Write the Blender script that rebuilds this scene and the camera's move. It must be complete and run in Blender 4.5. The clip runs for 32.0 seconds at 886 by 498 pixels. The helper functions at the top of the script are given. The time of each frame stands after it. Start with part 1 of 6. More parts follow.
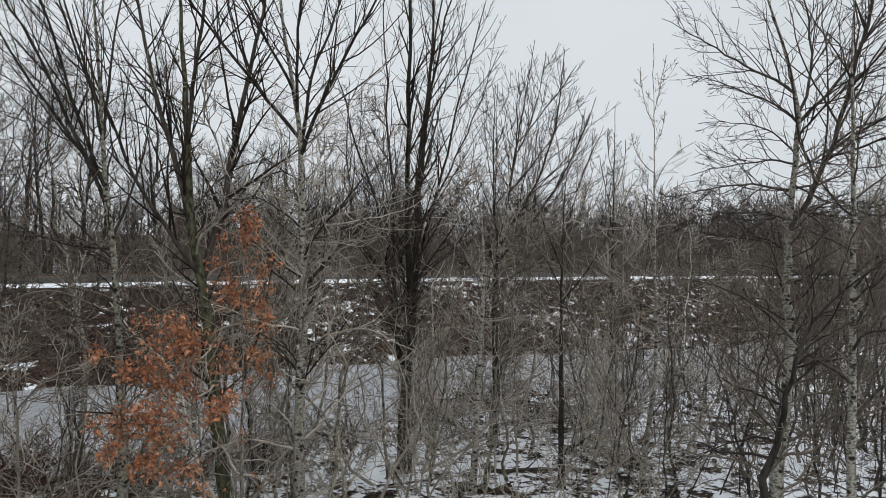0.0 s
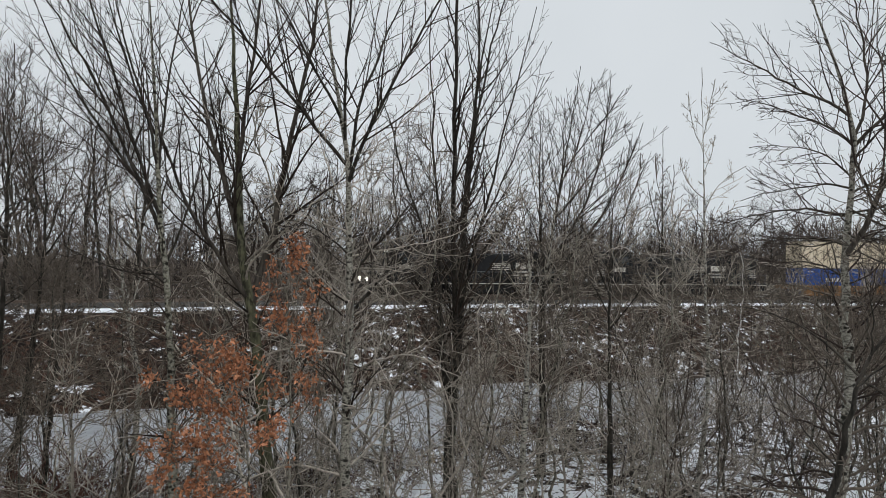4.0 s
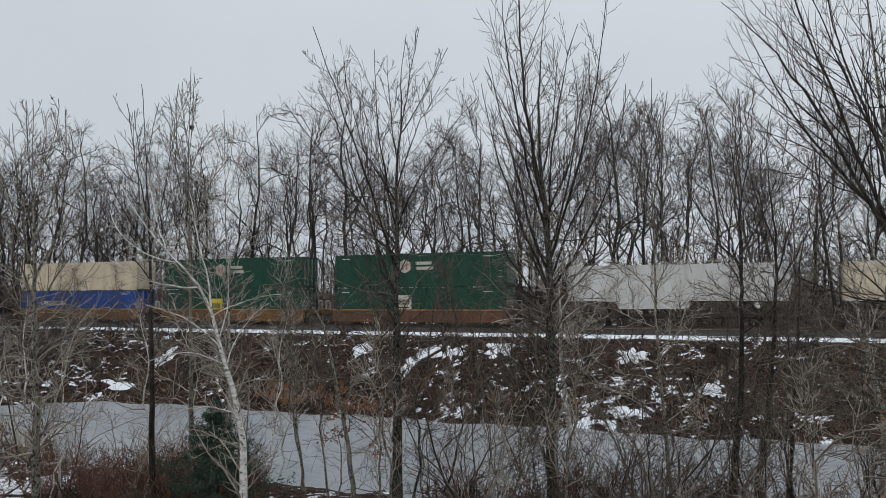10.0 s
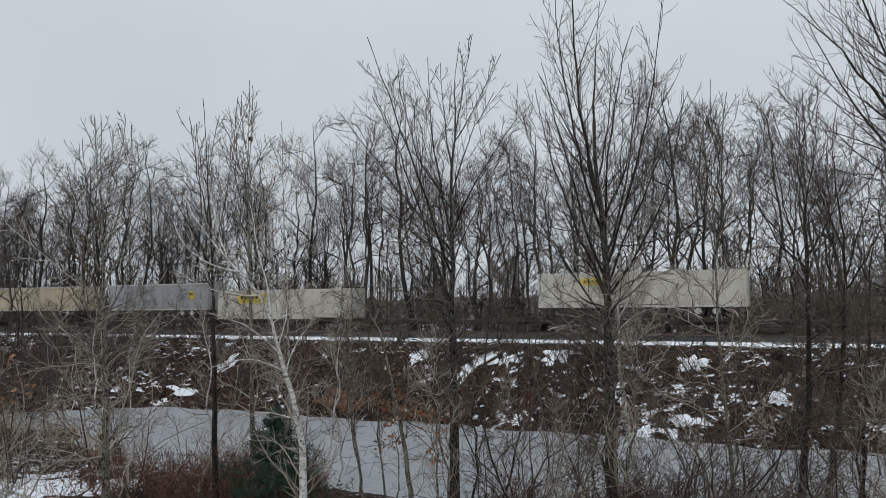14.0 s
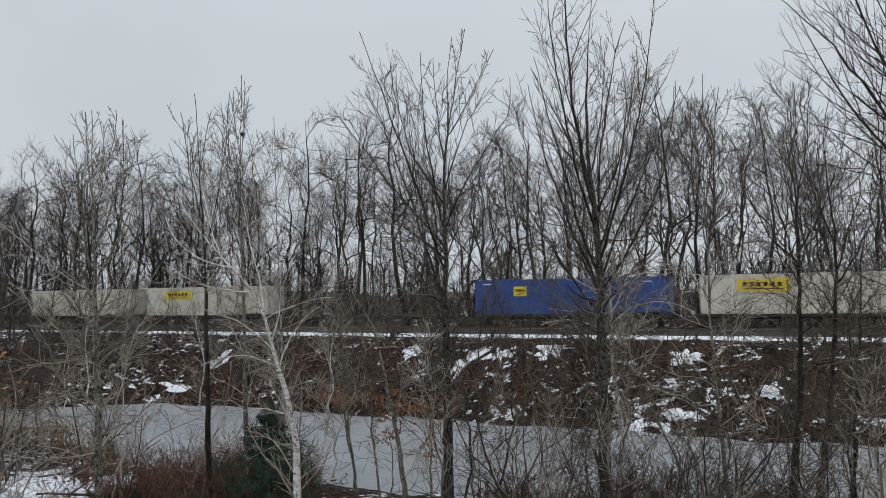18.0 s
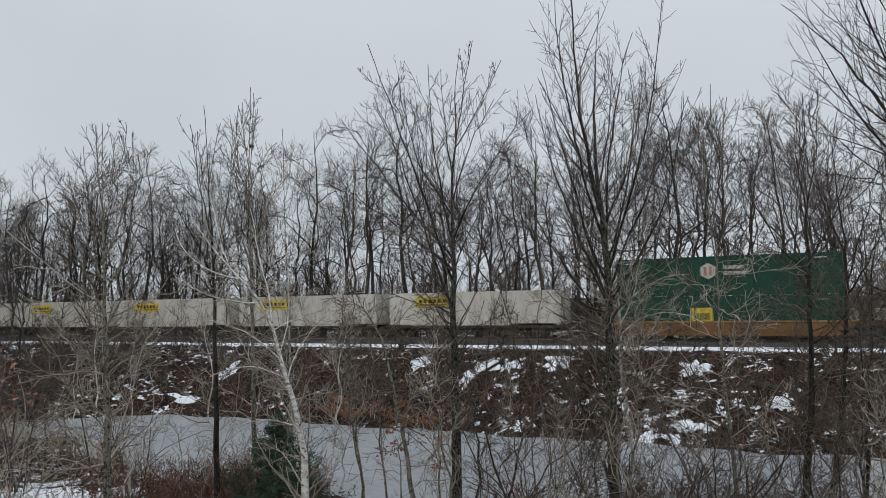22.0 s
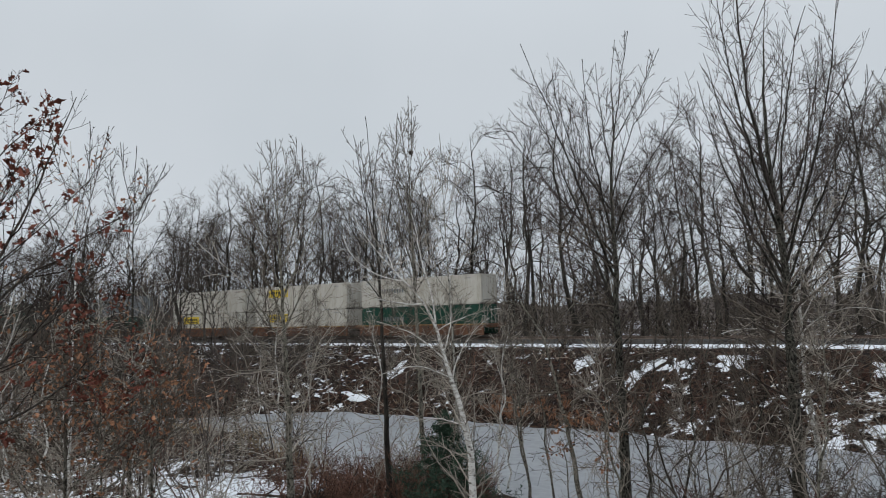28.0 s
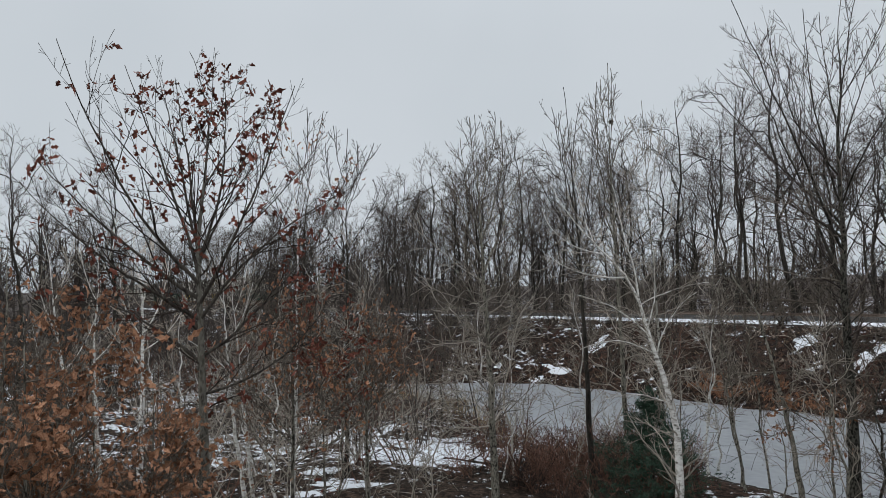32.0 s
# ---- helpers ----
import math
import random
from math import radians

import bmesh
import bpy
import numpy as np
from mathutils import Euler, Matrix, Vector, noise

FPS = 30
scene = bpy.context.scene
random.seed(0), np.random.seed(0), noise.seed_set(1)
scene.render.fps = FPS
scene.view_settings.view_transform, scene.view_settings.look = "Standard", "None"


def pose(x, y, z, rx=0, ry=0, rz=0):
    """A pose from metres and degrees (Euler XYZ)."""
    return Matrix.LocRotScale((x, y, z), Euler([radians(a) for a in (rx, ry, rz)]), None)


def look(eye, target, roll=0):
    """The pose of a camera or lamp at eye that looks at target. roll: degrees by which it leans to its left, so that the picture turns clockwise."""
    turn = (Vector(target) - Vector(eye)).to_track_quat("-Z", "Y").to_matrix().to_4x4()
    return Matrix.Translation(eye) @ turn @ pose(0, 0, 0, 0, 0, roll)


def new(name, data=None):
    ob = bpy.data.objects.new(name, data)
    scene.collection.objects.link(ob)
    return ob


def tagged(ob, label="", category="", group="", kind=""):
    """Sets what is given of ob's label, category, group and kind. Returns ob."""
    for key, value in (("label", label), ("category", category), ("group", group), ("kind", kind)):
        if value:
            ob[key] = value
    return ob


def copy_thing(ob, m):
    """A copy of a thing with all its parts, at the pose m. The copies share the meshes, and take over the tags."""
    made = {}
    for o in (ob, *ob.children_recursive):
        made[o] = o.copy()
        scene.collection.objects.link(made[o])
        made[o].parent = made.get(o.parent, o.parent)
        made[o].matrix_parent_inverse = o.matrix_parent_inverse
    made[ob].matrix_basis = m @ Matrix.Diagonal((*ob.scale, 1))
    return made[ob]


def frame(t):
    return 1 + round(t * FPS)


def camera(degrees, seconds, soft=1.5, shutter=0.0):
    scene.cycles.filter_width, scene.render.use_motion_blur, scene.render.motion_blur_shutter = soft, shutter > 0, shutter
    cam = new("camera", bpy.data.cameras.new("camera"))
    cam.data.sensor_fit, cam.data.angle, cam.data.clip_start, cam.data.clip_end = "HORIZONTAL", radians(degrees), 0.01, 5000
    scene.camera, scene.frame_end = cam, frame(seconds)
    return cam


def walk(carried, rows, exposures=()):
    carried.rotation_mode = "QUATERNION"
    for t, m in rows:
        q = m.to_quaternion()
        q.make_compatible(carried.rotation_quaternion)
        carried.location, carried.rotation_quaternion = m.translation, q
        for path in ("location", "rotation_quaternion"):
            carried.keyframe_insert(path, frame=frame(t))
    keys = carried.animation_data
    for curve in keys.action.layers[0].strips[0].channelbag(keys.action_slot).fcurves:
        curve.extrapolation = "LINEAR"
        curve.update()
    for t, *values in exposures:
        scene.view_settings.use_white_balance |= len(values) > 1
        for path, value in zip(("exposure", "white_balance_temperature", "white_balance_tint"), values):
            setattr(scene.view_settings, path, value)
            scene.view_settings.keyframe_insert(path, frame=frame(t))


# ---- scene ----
# camera: stands still above the near bank and pans; x runs along the track, rail tops are at z = 0
EYE = Vector((0, 0, 2.46))


def aim(yaw, pitch, roll):
    a, b = radians(yaw), radians(pitch)
    return look(EYE, EYE + Vector((math.sin(a) * math.cos(b), math.cos(a) * math.cos(b), math.sin(b))), roll)


cam = camera(60.67, 32.0, soft=0.6, shutter=0.22)
walk(cam, [(t, aim(yaw, pitch, roll)) for t, yaw, pitch, roll in (
    (0, 33.17, -0.29, 0.69), (0.5, 32.96, 0.18, 0.62), (1, 32.73, 0.64, 0.58), (1.5, 32.41, 0.98, 0.60), (2, 31.97, 1.18, 0.61),
    (2.5, 31.58, 1.34, 0.60), (4.5, 28.52, 1.82, 0.92), (5, 26.99, 2.06, 1.28), (5.5, 24.81, 2.29, 1.87), (6, 20.80, 2.65, 2.52),
    (6.5, 13.61, 2.89, 2.56), (7, 4.87, 2.96, 1.92), (7.5, -4.01, 2.58, 0.98), (8, -11.82, 2.83, 0.18),
    (8.5, -17.55, 3.11, 0.06), (9, -20.86, 3.20, -0.12), (9.5, -21.87, 3.40, -0.32), (10, -21.86, 3.58, -0.26),
    (10.5, -21.78, 3.86, -0.13), (11, -21.90, 4.28, 0.01), (11.5, -22.51, 4.64, 0.03), (12, -23.26, 4.55, -0.26),
    (12.5, -24.10, 4.21, -0.54), (13, -24.93, 4.10, -0.62), (13.5, -25.56, 4.12, -0.56), (14, -26.04, 4.12, -0.53),
    (14.5, -26.53, 4.21, -0.51), (16.5, -26.32, 3.81, -0.75), (17, -25.94, 3.85, -0.96), (17.5, -25.54, 3.80, -0.93),
    (18, -25.52, 3.76, -0.74), (18.5, -25.78, 3.85, -0.56), (19, -26.04, 3.92, -0.50), (19.5, -26.18, 3.98, -0.51),
    (20, -26.16, 4.08, -0.54), (20.5, -26.15, 4.15, -0.69), (21, -26.22, 4.26, -0.71), (21.5, -26.25, 4.45, -0.65),
    (22, -26.12, 4.59, -0.80), (22.5, -25.96, 4.67, -0.79), (23, -25.98, 4.75, -0.94), (23.5, -26.18, 4.82, -0.93),
    (24, -26.53, 4.88, -0.84), (24.5, -26.84, 4.97, -0.76), (26.5, -27.71, 5.19, -0.85), (27, -30.33, 5.21, -1.01),
    (27.5, -34.21, 5.22, -1.36), (28, -38.15, 4.83, -1.64), (28.5, -41.66, 4.03, -1.85), (29, -44.91, 3.36, -1.98),
    (29.5, -47.94, 3.04, -1.91), (30, -50.38, 2.92, -1.76), (30.5, -51.96, 2.96, -1.69), (31, -52.73, 3.01, -1.55),
    (31.5, -53.11, 3.08, -1.42), (32, -53.24, 3.18, -1.21),
)], exposures=[(0.0, 0.18, 6600, 10), (5.5, 0.08, 6580, 10), (9.0, 0.0, 6430, 10), (14.0, -0.06, 6430, 10), (32.0, -0.04, 6430, 10)])

# ---- light: an overcast winter sky ----
world = bpy.data.worlds.new("overcast")
scene.world = world
world.use_nodes = True
wn, wl = world.node_tree.nodes, world.node_tree.links
wn.clear()
sky = wn.new("ShaderNodeTexSky")
sky.sky_type = "NISHITA"
sky.sun_disc = False
sky.sun_elevation, sky.sun_rotation = radians(32), radians(200)
sky.dust_density, sky.ozone_density = 3.0, 1.0
pale = wn.new("ShaderNodeHueSaturation")
pale.inputs["Saturation"].default_value = 0.25
cloud = wn.new("ShaderNodeTexNoise")
cloud.inputs["Scale"].default_value, cloud.inputs["Detail"].default_value = 1.6, 4
ramp = wn.new("ShaderNodeValToRGB")
ramp.color_ramp.elements[0].position, ramp.color_ramp.elements[0].color = 0.3, (5.68, 6.2, 6.62, 1)
ramp.color_ramp.elements[1].position, ramp.color_ramp.elements[1].color = 0.75, (6.72, 7.15, 7.57, 1)
mix = wn.new("ShaderNodeMix")
mix.data_type = "RGBA"
mix.inputs["Factor"].default_value = 0.92
back = wn.new("ShaderNodeBackground")
back.inputs["Strength"].default_value = 0.1
out = wn.new("ShaderNodeOutputWorld")
wl.new(sky.outputs[0], pale.inputs["Color"])
wl.new(cloud.outputs["Fac"], ramp.inputs["Fac"])
wl.new(pale.outputs[0], mix.inputs["A"])
wl.new(ramp.outputs[0], mix.inputs["B"])
where, parts, lift, gain = wn.new("ShaderNodeTexCoord"), wn.new("ShaderNodeSeparateXYZ"), wn.new("ShaderNodeMapRange"), wn.new("ShaderNodeVectorMath")
lift.interpolation_type = "SMOOTHSTEP"
for name, value in (("From Min", 0.3), ("From Max", 1.0), ("To Min", 1.0), ("To Max", 2.3)):
    lift.inputs[name].default_value = value
gain.operation = "SCALE"
wl.new(where.outputs["Generated"], parts.inputs[0])
wl.new(parts.outputs["Z"], lift.inputs["Value"])
wl.new(mix.outputs["Result"], gain.inputs[0])
wl.new(lift.outputs[0], gain.inputs["Scale"])
wl.new(gain.outputs[0], back.inputs["Color"])
wl.new(back.outputs[0], out.inputs[0])
sun_data = bpy.data.lights.new("sun", "SUN")
sun_data.energy, sun_data.angle, sun_data.color = 0.5, radians(40), (1.0, 0.97, 0.93)
sun = new("sun", sun_data)
sun.matrix_world = look((0, 0, 80), (18, 50, 40))


# ---- materials ----
def material(name, base, dark=None, light=None, scale=3.0, rough=0.85, bump=0.3, metal=0.0, stretch=(1, 1, 1), island=0.0, spec=0.1, edge=0.12, grain=9.0, knots=0.0):
    """A surface with variation at two scales: dark stains in large blotches, light grain in small ones; knots: how far dark scars cover it."""
    m = bpy.data.materials.new(name)
    m.use_nodes = True
    n, l = m.node_tree.nodes, m.node_tree.links
    b = n["Principled BSDF"]
    b.inputs["Roughness"].default_value, b.inputs["Metallic"].default_value = rough, metal
    b.inputs["Specular IOR Level"].default_value = spec
    dark = dark or tuple(c * 0.6 for c in base)
    light = light or tuple(min(1, c * 1.35) for c in base)
    co, mp = n.new("ShaderNodeTexCoord"), n.new("ShaderNodeMapping")
    mp.inputs["Scale"].default_value = stretch
    l.new(co.outputs["Object"], mp.inputs["Vector"])
    big, small = n.new("ShaderNodeTexNoise"), n.new("ShaderNodeTexNoise")
    for t, s in ((big, scale), (small, scale * grain)):
        t.inputs["Scale"].default_value, t.inputs["Detail"].default_value = s, 5
        l.new(mp.outputs[0], t.inputs["Vector"])
    r1, r2 = n.new("ShaderNodeMapRange"), n.new("ShaderNodeMapRange")
    for r, t in ((r1, big), (r2, small)):
        r.inputs["From Min"].default_value, r.inputs["From Max"].default_value = 0.5 - edge, 0.5 + edge
        l.new(t.outputs["Fac"], r.inputs["Value"])
    m1, m2 = n.new("ShaderNodeMix"), n.new("ShaderNodeMix")
    m1.data_type = m2.data_type = "RGBA"
    m1.inputs["A"].default_value, m1.inputs["B"].default_value = (*dark, 1), (*base, 1)
    m2.inputs["B"].default_value = (*light, 1)
    half = n.new("ShaderNodeMath")
    half.operation, half.inputs[1].default_value = "MULTIPLY", 0.6
    l.new(r1.outputs[0], m1.inputs["Factor"])
    l.new(r2.outputs[0], half.inputs[0])
    l.new(half.outputs[0], m2.inputs["Factor"])
    l.new(m1.outputs["Result"], m2.inputs["A"])
    last = m2.outputs["Result"]
    if island:
        geo, hs, vr = n.new("ShaderNodeNewGeometry"), n.new("ShaderNodeHueSaturation"), n.new("ShaderNodeMapRange")
        vr.inputs["To Min"].default_value, vr.inputs["To Max"].default_value = 1 - island, 1 + island
        l.new(geo.outputs["Random Per Island"], vr.inputs["Value"])
        l.new(vr.outputs[0], hs.inputs["Value"])
        l.new(last, hs.inputs["Color"])
        last = hs.outputs[0]
    if knots:
        cells, near, scar, wide = n.new("ShaderNodeTexVoronoi"), n.new("ShaderNodeMapRange"), n.new("ShaderNodeMix"), n.new("ShaderNodeMapping")
        wide.inputs["Scale"].default_value = (4.5, 4.5, 7.5)
        cells.inputs["Scale"].default_value = 1.0
        near.inputs["From Min"].default_value, near.inputs["From Max"].default_value = knots, knots + 0.12
        scar.data_type = "RGBA"
        scar.inputs["A"].default_value = (*(c * 0.5 for c in dark), 1)
        l.new(co.outputs["Object"], wide.inputs["Vector"])
        l.new(wide.outputs[0], cells.inputs["Vector"])
        l.new(cells.outputs["Distance"], near.inputs["Value"])
        l.new(near.outputs[0], scar.inputs["Factor"])
        l.new(last, scar.inputs["B"])
        last = scar.outputs["Result"]
    l.new(last, b.inputs["Base Color"])
    if bump:
        bp = n.new("ShaderNodeBump")
        bp.inputs["Strength"].default_value, bp.inputs["Distance"].default_value = bump, 0.02
        l.new(small.outputs["Fac"], bp.inputs["Height"])
        l.new(bp.outputs[0], b.inputs["Normal"])
    return m


BARK_GREY = material("bark_grey", (0.14, 0.128, 0.104), (0.035, 0.032, 0.026), (0.33, 0.305, 0.25), 9, stretch=(1, 1, 0.5), bump=1.0, edge=0.06, grain=2.6)
BARK_DARK = material("bark_dark", (0.03, 0.026, 0.022), (0.012, 0.011, 0.009), (0.07, 0.062, 0.052), 5, stretch=(1, 1, 0.3), bump=0.8, grain=2.6)
BARK_BROWN = material("bark_brown", (0.06, 0.051, 0.042), (0.025, 0.021, 0.018), (0.12, 0.105, 0.088), 5, stretch=(1, 1, 0.3), bump=0.8, grain=2.6)
BARK_BIRCH = material("bark_birch", (0.7, 0.68, 0.64), (0.34, 0.31, 0.27), (0.8, 0.785, 0.75), 6, stretch=(1, 1, 2.6), bump=0.5, edge=0.07, grain=2.6, knots=0.13)
BARK_MOTTLE = material("bark_mottled", (0.034, 0.031, 0.026), (0.012, 0.011, 0.009), (0.15, 0.142, 0.118), 7, stretch=(1, 1, 0.6), bump=1.0, edge=0.06, grain=2.6)
BARK_POPLAR = material("bark_poplar", (0.18, 0.168, 0.14), (0.05, 0.046, 0.038), (0.44, 0.42, 0.36), 7, stretch=(1, 1, 1.6), bump=1.0, edge=0.06, grain=2.6, knots=0.22)
BARK_MAPLE = material("bark_maple", (0.15, 0.145, 0.112), (0.04, 0.037, 0.03), (0.34, 0.325, 0.27), 7, stretch=(1, 1, 1.2), bump=1.0, edge=0.06, grain=2.6, knots=0.22)
BARK_MOSS = material("bark_mossy", (0.072, 0.072, 0.044), (0.026, 0.025, 0.018), (0.15, 0.148, 0.095), 6, stretch=(1, 1, 0.4), bump=0.9, edge=0.08, grain=2.6)
BARK_ASPEN = material("bark_aspen", (0.27, 0.258, 0.22), (0.07, 0.064, 0.054), (0.46, 0.44, 0.39), 6, stretch=(1, 1, 1.8), bump=0.7, edge=0.06, grain=2.6, knots=0.22)
BARK_WOOD = material("bark_wood", (0.05, 0.043, 0.037), (0.022, 0.019, 0.016), (0.1, 0.09, 0.077), 3, stretch=(1, 1, 0.3), bump=0.6, grain=2.6)
TWIG_WOOD = material("twig_wood", (0.07, 0.056, 0.05), island=0.4, scale=1.0, bump=0)
BARK_OAK = material("bark_oak", (0.11, 0.1, 0.08), (0.045, 0.04, 0.033), (0.21, 0.195, 0.165), 9, stretch=(1, 1, 0.35), bump=1.0, edge=0.07, grain=2.6)
TWIG_MAPLE = material("twig_maple", (0.098, 0.081, 0.067), island=0.4, scale=1.5, bump=0)
TWIG_GREY = material("twig_grey", (0.125, 0.104, 0.084), island=0.35, scale=1.5, bump=0)
TWIG_DARK = material("twig_dark", (0.034, 0.026, 0.021), island=0.35, scale=1.5, bump=0)
TWIG_BROWN = material("twig_brown", (0.05, 0.038, 0.032), island=0.4, scale=1.0, bump=0)
TWIG_RED = material("twig_red", (0.1, 0.053, 0.041), island=0.4, scale=1.0, bump=0)
TWIG_RUSSET = material("twig_russet", (0.16, 0.088, 0.064), island=0.4, scale=1.0, bump=0)
TWIG_PALE = material("twig_pale", (0.33, 0.292, 0.247), island=0.35, scale=1.5, bump=0)
LEAF_RUST = material("leaf_rust", (0.38, 0.155, 0.078), (0.21, 0.08, 0.04), (0.46, 0.235, 0.14), 6, island=0.4, bump=0)
LEAF_BROWN = material("leaf_brown", (0.29, 0.135, 0.075), (0.13, 0.056, 0.032), (0.45, 0.26, 0.16), 6, island=0.45, bump=0)
LEAF_DARK = material("leaf_dark", (0.155, 0.05, 0.036), (0.08, 0.028, 0.02), (0.24, 0.095, 0.065), 6, island=0.5, bump=0)
NEEDLE = material("needle", (0.045, 0.08, 0.055), (0.022, 0.04, 0.028), (0.085, 0.13, 0.09), 6, island=0.4, bump=0)
REED = material("reed", (0.36, 0.26, 0.14), (0.22, 0.15, 0.08), (0.46, 0.36, 0.22), 2, island=0.35, bump=0)

TWIG_ASH = material("twig_ash", (0.45, 0.375, 0.305), island=0.45, scale=1.0, bump=0)
REED_DULL = material("reed_dull", (0.26, 0.19, 0.13), (0.16, 0.115, 0.075), (0.36, 0.28, 0.2), 2, island=0.4, bump=0)
TWIG_MIST = material("twig_mist", (0.17, 0.14, 0.118), island=0.4, scale=0.6, bump=0)
# Lighter than twig_brown: the haze of distance is put into the colour.
TWIG_HAZY = material("twig_hazy", (0.08, 0.066, 0.058), island=0.35, scale=0.4, bump=0)


def soil_and_snow(name, soil, soil2, snow_level, scale, speck, fleck=0.5):
    """Leaf litter and soil under thin, broken snow."""
    m = bpy.data.materials.new(name)
    m.use_nodes = True
    n, l = m.node_tree.nodes, m.node_tree.links
    b = n["Principled BSDF"]
    b.inputs["Roughness"].default_value = 0.9
    b.inputs["Specular IOR Level"].default_value = 0.1
    co = n.new("ShaderNodeTexCoord")
    a, g, c, d = (n.new("ShaderNodeTexNoise") for _ in range(4))
    for t, s, k in ((a, scale, 6), (g, 14.0, 6), (c, 0.09, 3), (d, speck, 4)):
        t.inputs["Scale"].default_value, t.inputs["Detail"].default_value = s, k
        t.inputs["Roughness"].default_value = 0.6
        l.new(co.outputs["Object"], t.inputs["Vector"])
    add = n.new("ShaderNodeMath")
    add.operation, add.inputs[1].default_value = "MULTIPLY_ADD", 0.55
    l.new(c.outputs["Fac"], add.inputs[0])
    l.new(a.outputs["Fac"], add.inputs[2])
    add2 = n.new("ShaderNodeMath")
    add2.operation, add2.inputs[1].default_value = "MULTIPLY_ADD", fleck
    l.new(d.outputs["Fac"], add2.inputs[0])
    l.new(add.outputs[0], add2.inputs[2])
    r = n.new("ShaderNodeMapRange")
    r.inputs["From Min"].default_value, r.inputs["From Max"].default_value = snow_level, snow_level + 0.035
    l.new(add2.outputs[0], r.inputs["Value"])
    m1, m2 = n.new("ShaderNodeMix"), n.new("ShaderNodeMix")
    m1.data_type = m2.data_type = "RGBA"
    m1.inputs["A"].default_value, m1.inputs["B"].default_value = (*soil, 1), (*soil2, 1)
    blot, sharp, grain = n.new("ShaderNodeTexNoise"), n.new("ShaderNodeMapRange"), n.new("ShaderNodeMath")
    blot.inputs["Scale"].default_value, blot.inputs["Detail"].default_value, blot.inputs["Roughness"].default_value = 3.2, 6, 0.75
    sharp.inputs["From Min"].default_value, sharp.inputs["From Max"].default_value = 0.46, 0.62
    grain.operation, grain.use_clamp = "MULTIPLY", True
    l.new(co.outputs["Object"], blot.inputs["Vector"])
    l.new(blot.outputs["Fac"], sharp.inputs["Value"])
    l.new(sharp.outputs[0], grain.inputs[0])
    l.new(g.outputs["Fac"], grain.inputs[1])
    l.new(grain.outputs[0], m1.inputs["Factor"])
    m2.inputs["B"].default_value = (0.7, 0.72, 0.75, 1)
    l.new(m1.outputs["Result"], m2.inputs["A"])
    l.new(r.outputs[0], m2.inputs["Factor"])
    l.new(m2.outputs["Result"], b.inputs["Base Color"])
    bp = n.new("ShaderNodeBump")
    bp.inputs["Strength"].default_value, bp.inputs["Distance"].default_value = 0.8, 0.05
    l.new(g.outputs["Fac"], bp.inputs["Height"])
    l.new(bp.outputs[0], b.inputs["Normal"])
    return m


GROUND = soil_and_snow("ground_litter_snow", (0.012, 0.008, 0.006), (0.15, 0.1, 0.07), 0.985, 1.5, 7.0)
GROUND_THICKET = soil_and_snow("ground_thicket_snow", (0.012, 0.008, 0.006), (0.15, 0.1, 0.07), 1.12, 1.5, 7.0)
GROUND_BARE = soil_and_snow("ground_litter_thin_snow", (0.014, 0.008, 0.006), (0.16, 0.095, 0.065), 1.14, 1.2, 6.0)
BANK = soil_and_snow("bank_litter_snow", (0.009, 0.006, 0.005), (0.15, 0.084, 0.055), 1.034, 1.3, 5.0, 0.32)
ROAD_SNOW = soil_and_snow("road_snow", (0.1, 0.095, 0.09), (0.16, 0.15, 0.14), 0.86, 0.35, 2.5)
BALLAST = material("ballast", (0.045, 0.041, 0.038), (0.022, 0.02, 0.018), (0.09, 0.085, 0.08), 1.5, bump=0.9)
PATCH = soil_and_snow("patch_snow", (0.02, 0.014, 0.011), (0.14, 0.09, 0.065), 0.915, 1.8, 6.0)
ICE = material("ice", (0.25, 0.262, 0.277), (0.19, 0.2, 0.214), (0.32, 0.331, 0.343), 0.22, rough=0.35, bump=0.08, spec=0.5)
STEEL = material("rail_steel", (0.16, 0.12, 0.1), (0.09, 0.06, 0.045), (0.24, 0.2, 0.17), 3, rough=0.5, metal=0.7, bump=0.2)
TIE = material("tie_wood", (0.07, 0.055, 0.045), (0.04, 0.03, 0.025), (0.12, 0.1, 0.08), 4, bump=0.6)


# ---- mesh helpers ----
def mesh_of(name, verts, quads, smooth=False):
    me = bpy.data.meshes.new(name)
    verts, quads = np.asarray(verts, "f4").reshape(-1, 3), np.asarray(quads, "i4").reshape(-1, 4)
    me.vertices.add(len(verts))
    me.vertices.foreach_set("co", verts.ravel())
    me.loops.add(quads.size)
    me.loops.foreach_set("vertex_index", quads.ravel())
    me.polygons.add(len(quads))
    me.polygons.foreach_set("loop_start", np.arange(0, quads.size, 4, dtype="i4"))
    me.update(calc_edges=True)
    if smooth:
        me.polygons.foreach_set("use_smooth", np.ones(len(quads), bool))
    return me


def piece(name, me, mat, parent=None, label="", m=None):
    ob = new(name, me)
    if mat and not me.materials:
        me.materials.append(mat)
    ob.parent = parent
    if m is not None:
        ob.matrix_basis = m
    return tagged(ob, label=label)


def part(name, bm, mat, parent=None, label=""):
    me = bpy.data.meshes.new(name)
    bm.to_mesh(me)
    bm.free()
    return piece(name, me, mat, parent, label)


